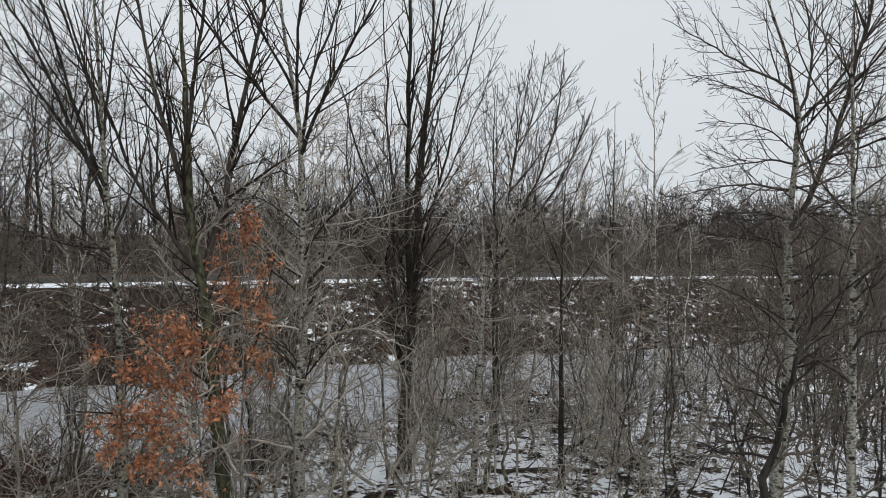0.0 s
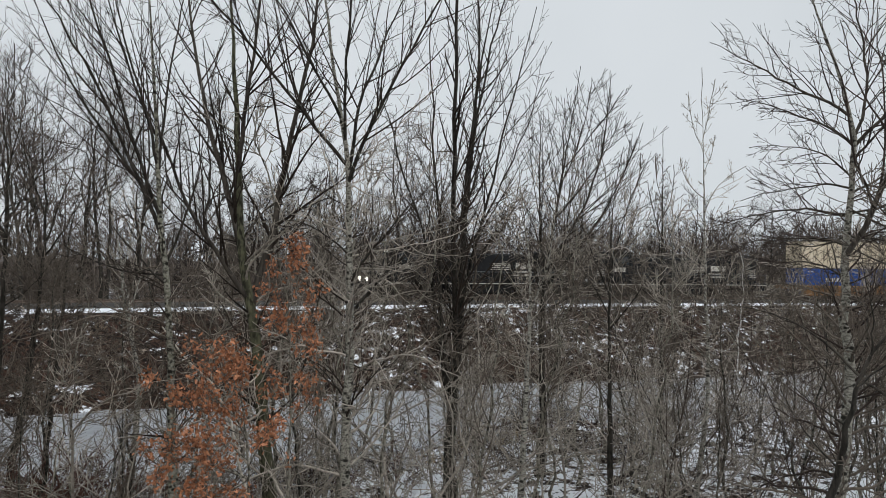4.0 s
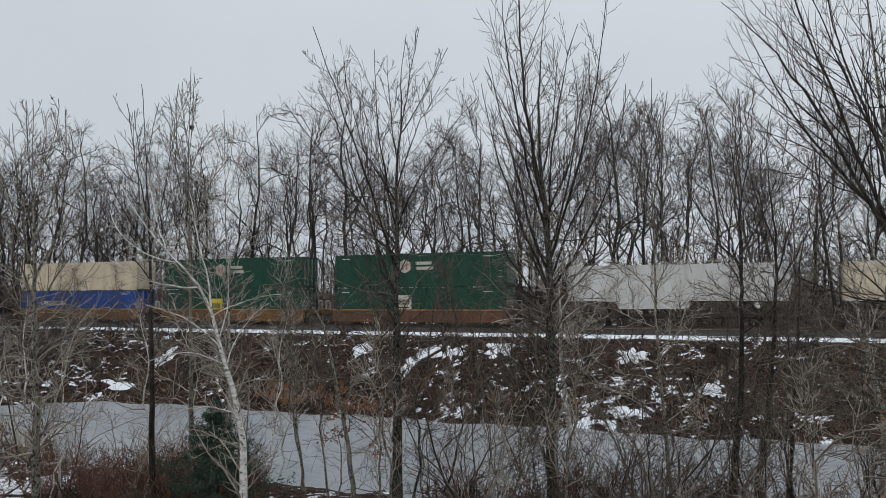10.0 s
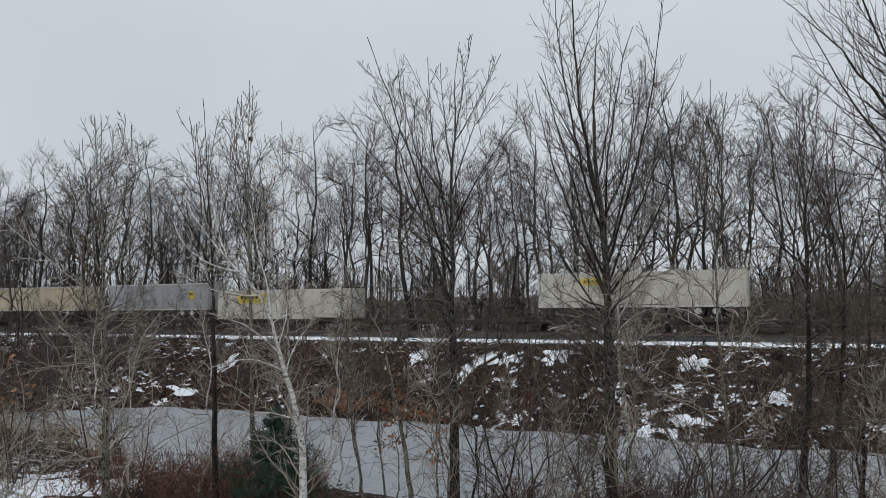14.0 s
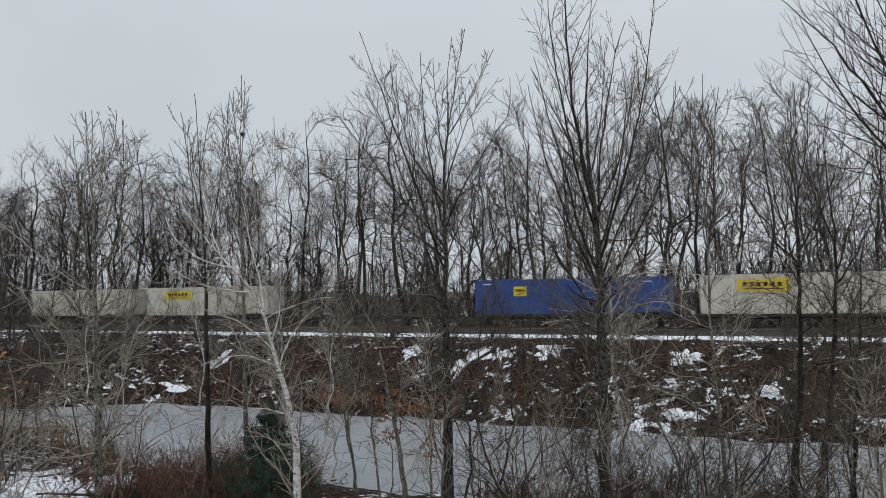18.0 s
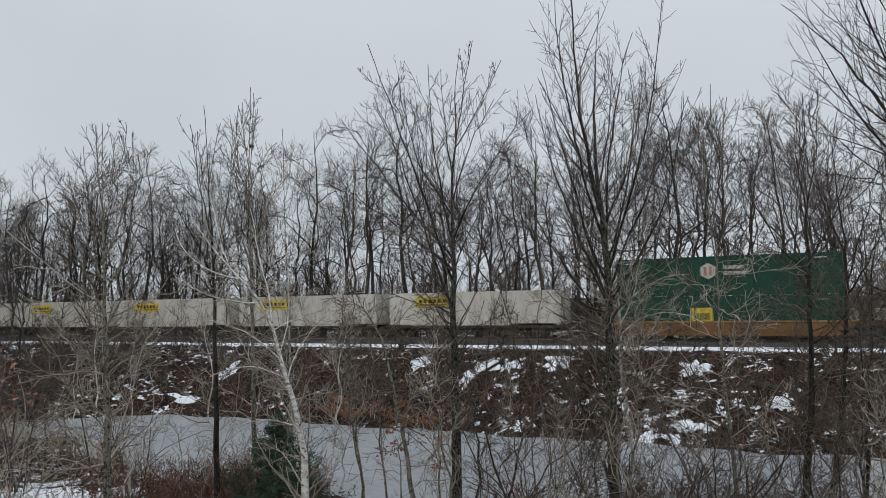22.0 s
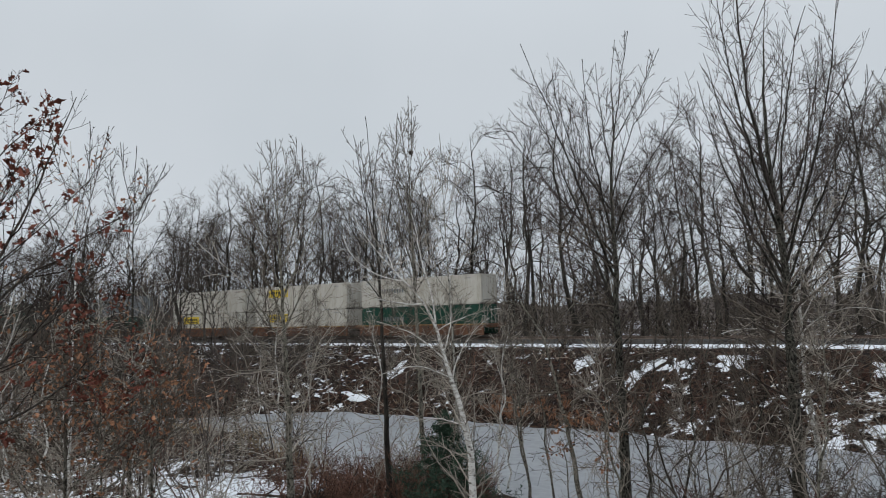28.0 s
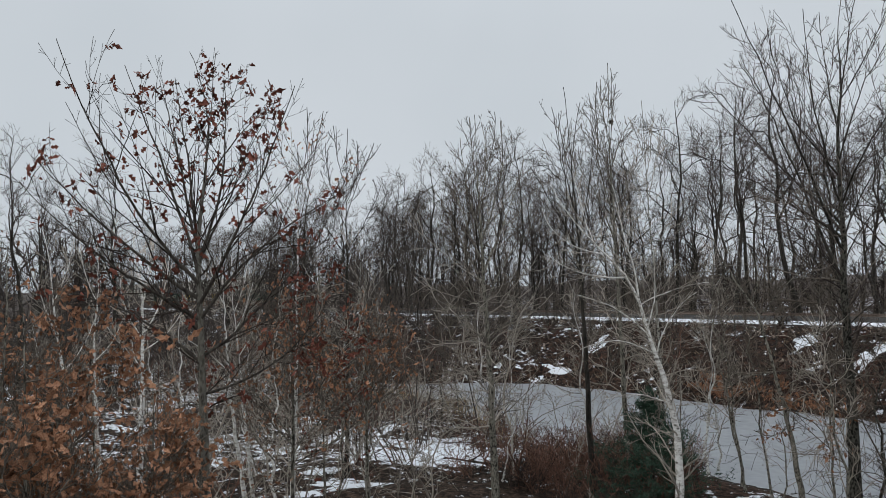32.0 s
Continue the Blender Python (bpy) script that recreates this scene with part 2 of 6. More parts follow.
def box(bm, x0, x1, y0, y1, z0, z1, bevel=0.0):
    r = bmesh.ops.create_cube(bm, size=1, matrix=Matrix.LocRotScale(((x0 + x1) / 2, (y0 + y1) / 2, (z0 + z1) / 2), None, (x1 - x0, y1 - y0, z1 - z0)))
    if bevel:
        edges = list({e for v in r["verts"] for e in v.link_edges})
        bmesh.ops.bevel(bm, geom=edges, offset=bevel, segments=1, affect="EDGES")


def rod(bm, a, b, r, n=10, r2=None):
    a, b = Vector(a), Vector(b)
    d = b - a
    m = Matrix.Translation((a + b) / 2) @ d.to_track_quat("Z", "Y").to_matrix().to_4x4()
    bmesh.ops.create_cone(bm, cap_ends=True, segments=n, radius1=r, radius2=r if r2 is None else r2, depth=d.length, matrix=m)


def boxed(*args, bevel=0.0):
    bm = bmesh.new()
    box(bm, *args, bevel=bevel)
    return bm


def thing(name, label, category, group="", m=None):
    ob = tagged(new(name), label, category, group)
    ob.empty_display_size = 0.3
    if m is not None:
        ob.matrix_basis = m
    return ob


def unit(v):
    return v / np.maximum(np.linalg.norm(v, axis=-1, keepdims=True), 1e-9)


def tubes(P, R, sides):
    """Tapered tubes along the paths P (n, k, 3) with the radii R (n, k)."""
    n, k = P.shape[:2]
    T = unit(np.gradient(P, axis=1))
    mean = unit(P[:, -1] - P[:, 0])
    ref = unit(np.cross(mean, (0.31, 0.52, -0.8)))[:, None]
    A = unit(np.cross(T, ref))
    B = np.cross(T, A)
    a = np.arange(sides) * 2 * np.pi / sides
    V = P[:, :, None] + R[:, :, None, None] * (np.cos(a)[:, None] * A[:, :, None] + np.sin(a)[:, None] * B[:, :, None])
    i = np.arange(n * k * sides).reshape(n, k, sides)
    j = np.roll(i, -1, axis=2)
    Q = np.stack([i[:, :-1], j[:, :-1], j[:, 1:], i[:, 1:]], axis=-1).reshape(-1, 4)
    return V.reshape(-1, 3), Q


def join(*sets):
    V, Q, o = [], [], 0
    for v, q in sets:
        V.append(v)
        Q.append(q + o)
        o += len(v)
    return np.concatenate(V), np.concatenate(Q)


def spawn(rng, P, R, per, s0, s1, angle, length, up, k, thin, wander=0.12, taper=0.5, floor=0.003, var=(0.6, 0.8)):
    """Side shoots: per of them on each parent path, between s0 and s1 of its length."""
    n, kp = P.shape[:2]
    par = np.repeat(np.arange(n), per)
    s = s0 + (s1 - s0) * (np.tile(np.arange(per), n) + rng.random(n * per)) / per
    f = np.clip(s * (kp - 1), 0, kp - 1.001)
    i = f.astype(int)
    w = (f - i)[:, None]
    p0 = P[par, i] * (1 - w) + P[par, i + 1] * w
    r0 = R[par, i] * (1 - w[:, 0]) + R[par, i + 1] * w[:, 0]
    t = unit(P[par, i + 1] - P[par, i])
    side = unit(np.cross(t, rng.normal(size=t.shape)))
    a = np.radians(angle * (0.7 + 0.6 * rng.random(len(par))))[:, None]
    d = unit(t * np.cos(a) + side * np.sin(a))
    L = (length if np.ndim(length) == 0 else np.asarray(length)[par]) * (1 - taper * s) * (var[0] + var[1] * rng.random(len(par)))
    step = (L / (k - 1))[:, None]
    out = [p0]
    for _ in range(k - 1):
        d = unit(d + np.array((0, 0, up / k)) + rng.normal(size=d.shape) * wander)
        out.append(out[-1] + d * step)
    Q = np.stack(out, axis=1)
    r = np.maximum(r0 * thin, floor)
    S = np.maximum(r[:, None] * np.linspace(1, 0.25, k)[None], floor * 0.7)
    return Q, S, par, s


def trunk_path(rng, h, r, lean, bow, k, tip, kink=0.012):
    s = np.linspace(0, 1, k)
    x = lean[0] * s ** bow + np.cumsum(rng.normal(size=k)) * kink * h / k * 3
    y = lean[1] * s ** bow + np.cumsum(rng.normal(size=k)) * kink * h / k * 3
    P = np.stack([x - x[0], y - y[0], h * s], axis=1)[None]
    R = (r * ((1 - s) ** 0.9 * (1 - tip) + tip) * (1 + 0.5 * np.exp(-s * h / 0.35)))[None]
    return P, R


def grow(seed, h, r, lean=(0, 0), bow=1.0, fork=0.3, reach=0.72, limbs=12, spread=40, up=0.5, limb_len=1.0, branches=7, twigs=3, shoots=2, tip=0.06, shoot_len=0.42, floor=0.0075, twig_len=1.0, branch_len=0.42, wander=0.1, crook=0.13, k3=5, k4=3, angle2=40, up2=0.75, extra=26, thin=0.5, side_from=0.2, side_len=0.16, kink=0.012):
    """A bare tree as levels of paths: trunk, limbs, branches, twigs, shoots. limb_len is in parts of the height left above the fork."""
    rng = np.random.default_rng(seed)
    P0, R0 = trunk_path(rng, h, r, lean, bow, 16, tip, kink)
    P1, R1, _, s1 = spawn(rng, P0, R0, limbs, fork, reach, spread, h * limb_len, up, 12, thin, wander, 1.0, floor=0.012, var=(0.75, 0.4))
    len1 = np.linalg.norm(P1[:, -1] - P1[:, 0], axis=1)
    P2, R2, par2, _ = spawn(rng, P1, R1, branches, 0.12, 0.92, angle2, np.clip(len1 * branch_len, 0.7, 3.0), up2, 7, 0.5, crook * 0.8, 0.45, floor=floor * 1.4)
    side = spawn(rng, P0, R0, extra, side_from if side_from < 0.25 else max(fork, 0.25), 0.95, 62, min(2.7, h * side_len), up2 * 0.25, 7, 0.3, max(crook, 0.22), 0.5, floor=floor * 1.4)
    P2, R2, limb2 = np.concatenate([P2, side[0]]), np.concatenate([R2, np.minimum(side[1], r * 0.2)]), np.concatenate([par2, np.full(len(side[0]), -1)])
    len2 = np.linalg.norm(P2[:, -1] - P2[:, 0], axis=1)
    P3, R3, _, _ = spawn(rng, P2, R2, twigs, 0.08, 0.95, 46, np.clip(len2 * 0.6, 0.45, 1.3) * twig_len, up2, k3, 0.6, crook, 0.35, floor)
    P4, R4, _, _ = spawn(rng, P3, R3, shoots, 0.15, 0.95, 46, shoot_len, up2, k4, 0.7, crook, 0.3, floor * 0.85)
    return (P0, R0), (P1, R1), (P2, R2, limb2), (P3, R3), (P4, R4)


def leaf_cards(rng, tips, per, size, droop=0.6, jitter=0.12, lobed=True, width=0.3):
    """Small withered leaves hung round the given points: two creased halves, with lobes along the rim, curled lengthwise."""
    c = np.repeat(tips, per, axis=0)
    n = len(c)
    c = c + rng.normal(size=(n, 3)) * jitter
    d = unit(rng.normal(size=(n, 3)) + np.array((0, 0, -droop)))
    w = unit(np.cross(d, rng.normal(size=(n, 3))))
    u = np.cross(d, w)
    L = (size * (0.6 + 0.8 * rng.random(n)))[:, None]
    W = L * width
    curl, fold = rng.normal(size=(n, 1)) * 0.5, 0.3 + 0.5 * rng.random((n, 1))
    outline = ((0.0, 0.06), (0.3, 0.95), (0.44, 0.4), (0.7, 1.1), (0.84, 0.45), (1.02, 0.08)) if lobed else ((0.0, 0.2), (0.4, 1.0), (1.0, 0.05))
    pts = []
    for f, o in outline:
        mid = c + d * L * f + u * L * curl * f * f
        pts += [mid, mid + w * W * o + u * W * o * fold, mid - w * W * o + u * W * o * fold]
    k = len(outline)
    V = np.stack(pts, axis=1).reshape(-1, 3)
    o = np.arange(n)[:, None] * 3 * k
    Q = np.concatenate([o + np.array(q) + 3 * i for i in range(k - 1) for q in ((0, 1, 4, 3), (0, 3, 5, 2))])
    return V, Q


def plant(name, label, category, x, y, seed, h, r, bark, twig, group="", z=None, leaves=0, leaf_mat=None, leaf_size=0.1, leaf_per=5, leaf_from=0.0, leaf_to=9.0, leaf_gather=0.12, limb_bark=None, **kw):
    """A tree of its own: trunk, every main limb with its branches, and the fine twigs."""
    t = thing(name, label, category, group, Matrix.Translation((x, y, ground_z(x, y) - 0.05 if z is None else z)))
    L0, L1, L2, L3, L4 = grow(seed, h, r, **kw)
    piece("trunk", mesh_of("trunk", *tubes(*L0, 12), smooth=True), bark, t)
    for i in range(len(L1[0])):
        piece("limb", mesh_of("limb", *tubes(L1[0][i:i + 1], L1[1][i:i + 1], 7), smooth=True), limb_bark or bark, t)
    tagged(piece("crown", mesh_of("crown", *join(tubes(L2[0], L2[1], 4), tubes(*L3, 3), tubes(*L4, 3))), twig, t, "fine bare branches and twigs"), kind="stuff")
    if leaves:
        rng = np.random.default_rng(seed + 900)
        tips = np.concatenate([L4[0][:, -1], L3[0][:, 1]])
        tips = tips[(tips[:, 2] > leaf_from) & (tips[:, 2] < leaf_to)]
        if len(tips):
            pick = tips[rng.integers(0, len(tips), leaves)]
            piece("foliage", mesh_of("foliage", *leaf_cards(rng, pick, leaf_per, leaf_size, jitter=leaf_gather)), leaf_mat, t, "withered leaves still hanging")
    return t


def shaped_tree(name, label, category, x, y, seed, r, stem, limbs, bark, twig, group="", limb_bark=None, kink=1.0, dense=1.0, droop=0.45, side=18, side_len=1.5, branch_max=3.4, stout=1.0, low=0, low_mat=None, low_from=0.2, low_to=0.62, low_len=3.4, leaves=0, leaf_mat=None, leaf_size=0.1, leaf_per=5, leaf_from=0.0, leaf_to=30.0, leaf_gather=0.12):
    """A tree with its own habit. stem: (height, offset) along the trunk; limbs: (height, lean in degrees, length, bow); both lie
    about the plane that faces the bank path, and the limbs fan out of it to either side. Branches, twigs and shoots grow from them."""
    rng = np.random.default_rng(seed)
    t = thing(name, label, category, group, Matrix.Translation((x, y, float(ground_z(x, y)) - 0.05)) @ Matrix.Rotation(math.atan2(-x, y), 4, "Z"))
    fine = 0.00034 * math.hypot(x, y)
    hz, ox = np.array(stem).T
    n = 30
    z = np.linspace(0, hz[-1], n)
    o = np.interp(z, hz, ox)
    o[1:-1] = (o[:-2] + 2 * o[1:-1] + o[2:]) / 4
    deep = np.cumsum(rng.normal(size=n)) * 0.03 * kink
    P0 = np.stack([o + np.concatenate([[0], rng.normal(size=n - 1)]) * 0.012 * kink, deep - deep[0], z], 1)[None]
    s = z / z[-1]
    R0 = np.maximum(r * np.maximum(1 - s, 0) ** 1.15 * (1 + 0.45 * np.exp(-z / 0.35)), fine * 1.2)[None]
    piece("trunk", mesh_of("trunk", *tubes(P0, R0, 12), smooth=True), bark, t)
    k = 15
    u = np.linspace(0, 1, k)[:, None]
    P2s, R2s = [], []
    for h, lean, length, bow in limbs:
        length *= 0.95
        i = min(int(np.searchsorted(z, h)), n - 1)
        a = radians(lean)
        out, across = np.array((math.sin(a), 0, math.cos(a))), np.array((math.cos(a), 0, -math.sin(a)))
        back = rng.uniform(-0.45, 0.45) * length
        sway = np.cumsum(rng.normal(size=(k, 3)), axis=0) * 0.0045 * kink * length
        sway -= sway[0]
        path = np.array((np.interp(h, z, P0[0, :, 0]), np.interp(h, z, P0[0, :, 1]), h)) + length * u * out + 4 * bow * length * u * (1 - u) * across + np.array((0, back, 0)) * u + sway
        r1 = max(min(0.85 * R0[0, i], (0.006 + 0.008 * length) * stout), fine * 1.5)
        P1, R1 = path[None], np.maximum(r1 * (1 - 0.86 * u.T ** 0.9), fine * 1.25)
        piece("limb", mesh_of("limb", *tubes(P1, R1, 7), smooth=True), limb_bark or bark, t)
        Q = spawn(rng, P1, R1, int(round(dense * (2.5 + 1.2 * length))), 0.1, 0.88, 34, min(max(length * 0.6, 0.5), branch_max), droop, 9, 0.55, 0.07 * kink, 0.75, floor=fine * 1.15)
        P2s.append(Q[0])
        R2s.append(Q[1])
    Q = spawn(rng, P0, R0, side, 0.2, 0.9, 56, side_len, droop * 0.5, 9, 0.28, 0.11 * kink, 0.6, floor=fine * 1.1)
    P2, R2 = np.concatenate([*P2s, Q[0]]), np.concatenate([*R2s, np.minimum(Q[1], r * 0.18)])
    len2 = np.linalg.norm(P2[:, -1] - P2[:, 0], axis=1)
    P3, R3, _, _ = spawn(rng, P2, R2, 4, 0.1, 0.86, 40, np.clip(len2 * 0.42, 0.2, 1.1), droop * 0.7, 4, 0.7, 0.08 * kink, 0.65, fine)
    len3 = np.linalg.norm(P3[:, -1] - P3[:, 0], axis=1)
    P4, R4, _, _ = spawn(rng, P3, R3, 1, 0.1, 0.75, 42, np.clip(len3 * 0.5, 0.1, 0.5), droop * 0.5, 3, 0.75, 0.06 * kink, 0.6, fine * 0.85)
    if low:
        B, S, _, _ = spawn(rng, P0, R0, low, low_from, low_to, 66, low_len, 0.25, 13, 0.3, 0.17, 0.25, floor=fine * 1.9, var=(0.5, 0.8))
        S = np.minimum(S, 0.03)
        C, U, _, _ = spawn(rng, B, S, 5, 0.15, 0.92, 48, low_len * 0.42, 0.15, 8, 0.7, 0.2, 0.4, floor=fine * 1.35)
        D, W, _, _ = spawn(rng, C, U, 3, 0.15, 0.92, 48, low_len * 0.2, 0.15, 4, 0.75, 0.16, 0.4, floor=fine * 1.1)
        tagged(piece("lower_crown", mesh_of("lower_crown", *join(tubes(B, S, 5), tubes(C, U, 4), tubes(D, W, 3))), low_mat or twig, t, "crooked pale lower branches"), kind="stuff")
    tagged(piece("crown", mesh_of("crown", *join(tubes(P2, R2, 4), tubes(P3, R3, 3), tubes(P4, R4, 3))), twig, t, "fine bare branches and twigs"), kind="stuff")
    if leaves:
        tips = np.concatenate([P4[:, -1], P3[:, 2]])
        tips = tips[(tips[:, 2] > leaf_from) & (tips[:, 2] < leaf_to)]
        pick = tips[rng.integers(0, len(tips), leaves)]
        piece("foliage", mesh_of("foliage", *leaf_cards(rng, pick, leaf_per, leaf_size, jitter=leaf_gather)), leaf_mat, t, "withered leaves still hanging")
    return t


# ---- ground ----
def smooth(a, b, v):
    s = np.clip((v - a) / (b - a), 0, 1)
    return s * s * (3 - 2 * s)


def wave(x, y, f, seed):
    return np.sin(x * f + seed) * np.cos(y * f * 1.3 + seed * 2.1) + 0.5 * np.sin(x * f * 2.3 + y * f * 1.7 + seed * 3.3)


CURVE_X, CURVE_R, CURVE_S = 12.0, 260.0, 112.0
CURVE_A = (CURVE_S - CURVE_X) / CURVE_R


def bend(x):
    """How far the railway has swung towards the near side at x: straight, then a wide curve, then straight again."""
    x = np.asarray(x, float)
    end = CURVE_X + CURVE_R * math.sin(CURVE_A)
    q = np.clip(x - CURVE_X, 0, end - CURVE_X)
    return np.sqrt(CURVE_R ** 2 - q ** 2) - CURVE_R - np.maximum(x - end, 0) * math.tan(CURVE_A)


def on_track(s, off=0.0):
    """The point of the track s metres along it, off metres to its far side, and the turn of the track there."""
    p = min(max((s - CURVE_X) / CURVE_R, 0.0), CURVE_A)
    x = min(s, CURVE_X) + CURVE_R * math.sin(p) + max(s - CURVE_S, 0) * math.cos(p)
    y = 61.3 - CURVE_R * (1 - math.cos(p)) - max(s - CURVE_S, 0) * math.sin(p)
    return x + off * math.sin(p), y + off * math.cos(p), -p


def sweep(name, prof, ss, closed=False, jitter=None):
    """A strip along the track with the profile (offset, height)."""
    V = []
    for k, s in enumerate(ss):
        for i, (o, z) in enumerate(prof):
            dx = jitter[k, i] if jitter is not None else 0.0
            x, y, _ = on_track(s, o + dx)
            V.append((x, y, z))
    n = len(prof)
    i = np.arange(len(V)).reshape(len(ss), n)
    j = np.roll(i, -1, axis=1) if closed else i[:, 1:]
    i = i if closed else i[:, :-1]
    Q = np.stack([i[:-1], i[1:], j[1:], j[:-1]], -1).reshape(-1, 4)
    return mesh_of(name, V, Q)


def far_shore(x):
    return 42.7 + bend(np.minimum(x, 60)) + 0.35 * np.sin(x * 0.5) + 0.25 * np.sin(x * 1.3 + 1) - 3.0 * smooth(26, 46, x) - 9.0 * smooth(-42, -54, x)


def near_shore(x):
    return 27.2 + 0.7 * np.sin(x * 0.33 + 2) + 0.4 * np.sin(x * 0.9) + 4.5 * smooth(-24, -44, x) + 4.0 * smooth(16, 24, x) * smooth(34, 24, x) + 6.0 * smooth(46, 58, x)


def ground_z(x, y):
    x, y = np.asarray(x, float), np.asarray(y, float)
    fs, ns = far_shore(x), near_shore(x)
    yb, lip = y - bend(x), 52.2 + bend(x)
    z = -4.75 + 0.12 * wave(x, y, 0.35, 1) + 0.08 * wave(x, y, 0.9, 4)
    z = z - 0.35 * smooth(ns - 3.0, ns, y) - 0.55 * smooth(ns - 0.2, ns + 1.5, y)
    rise = smooth(fs - 1.2, fs, y)
    z = z + rise * 0.7
    top = -0.5 + 0.02 * wave(x, y, 0.6, 2)
    k = np.clip((y - fs) / (lip - fs), 0, 1)
    bank = (-4.95 + 4.45 * k ** 0.85) + (0.16 * wave(x, y, 0.7, 3) + 0.07 * wave(x, y, 2.1, 5)) * np.minimum(1, 8 * k * (1 - k))
    z = np.where(y > fs, np.where(y < lip, np.maximum(bank, z * (1 - smooth(0, 0.1, k)) + bank * smooth(0, 0.1, k)), top), z)
    z = np.where(yb > 64, -0.55 - 0.5 * smooth(64, 70, yb) + 0.12 * wave(x, y, 0.25, 6) * smooth(64, 72, yb), z)
    return z


def build_ground():
    inner = np.arange(-75, 96, 0.6)
    outer = np.array((100, 112, 140, 190, 270, 400, 650, 1100, 2000, 3500))
    xs = np.concatenate([-outer[::-1], inner, outer])
    ys = np.concatenate([[-3500, -1500, -600, -250, -100, -50, -25, -10, -4, 0, 4, 8, 11], np.arange(13, 66, 0.5), np.arange(66, 100, 2.5), outer[1:]])
    X, Y = np.meshgrid(xs, ys)
    Z = ground_z(X, Y)
    V = np.stack([X, Y, Z], axis=-1).reshape(-1, 3)
    i = np.arange(X.size).reshape(X.shape)
    Q = np.stack([i[:-1, :-1], i[:-1, 1:], i[1:, 1:], i[1:, :-1]], axis=-1).reshape(-1, 4)
    g = piece("ground", mesh_of("ground", V, Q, smooth=True), GROUND)
    g.data.materials.append(BANK)
    g.data.materials.append(GROUND_BARE)
    g.data.materials.append(GROUND_THICKET)
    my, mx = Y[:-1, :-1].ravel(), X[:-1, :-1].ravel()
    mb = my - bend(mx)
    kind = np.where((my > far_shore(mx) - 1.5) & (mb < 53) | (mb > 64), 1, np.where((mx + 2.5 * np.sin(my * 0.7) < 5) & (mx + 2.0 * np.sin(my * 0.9) > -17), 2, np.where(mx < 0, 3, 0)))
    g.data.polygons.foreach_set("material_index", kind.astype("i4"))
    tagged(g, "brown leaf litter and soil under patchy thin snow", "ground", kind="structure")
    w = piece("water", boxed_mesh("ice", -64, 66, 22, 45.5, -5.35, -5.0), ICE)
    tagged(w, "frozen grey pond below the railway bank", "pond", kind="structure")


def boxed_mesh(name, *args, bevel=0.0):
    me = bpy.data.meshes.new(name)
    bm = boxed(*args, bevel=bevel)
    bm.to_mesh(me)
    bm.free()
    return me


build_ground()


def build_track():
    rng = np.random.default_rng(5)
    ss = np.arange(-260, 200, 0.9)
    n = len(ss)
    wob = np.stack([0.25 * np.sin(ss * 0.7) + 0.22 * rng.normal(size=n), 0.2 * np.sin(ss * 0.7) + 0.15 * rng.normal(size=n), np.zeros(n), 0.12 * rng.normal(size=n), 0.12 * np.sin(ss * 0.4) + 0.12 * rng.normal(size=n)], 1)
    me = sweep("road", ((-8.4, -0.64), (-8.1, -0.44), (-6.2, -0.45), (-4.4, -0.43), (-4.1, -0.64)), ss, jitter=wob)
    tagged(piece("road", me, ROAD_SNOW), "snow-covered service road beside the railway track", "road", kind="structure")
    ss = np.arange(-420, 240, 4.0)
    tagged(piece("ballast_bed", sweep("ballast_bed", ((-4.0, -0.62), (-2.4, -0.2), (2.4, -0.2), (4.0, -0.75)), ss), BALLAST), "dark crushed-stone ballast bed of the railway", "ballast", kind="structure")
    for o in (-0.72, 0.72):
        prof = ((o - 0.075, -0.17), (o - 0.075, -0.15), (o - 0.012, -0.13), (o - 0.012, -0.05), (o - 0.036, -0.035), (o - 0.036, 0.0), (o + 0.036, 0.0), (o + 0.036, -0.035), (o + 0.012, -0.05), (o + 0.012, -0.13), (o + 0.075, -0.15), (o + 0.075, -0.17))
        tagged(piece("rail", sweep("rail", prof, ss, closed=True), STEEL), "brown rusty steel rail spiked to wooden ties", "rail", "rails of the track", "structure")


build_track()


# ---- near trees, from the right-hand side of the pond view to its far end ----
NEAR = "trees on the near bank"


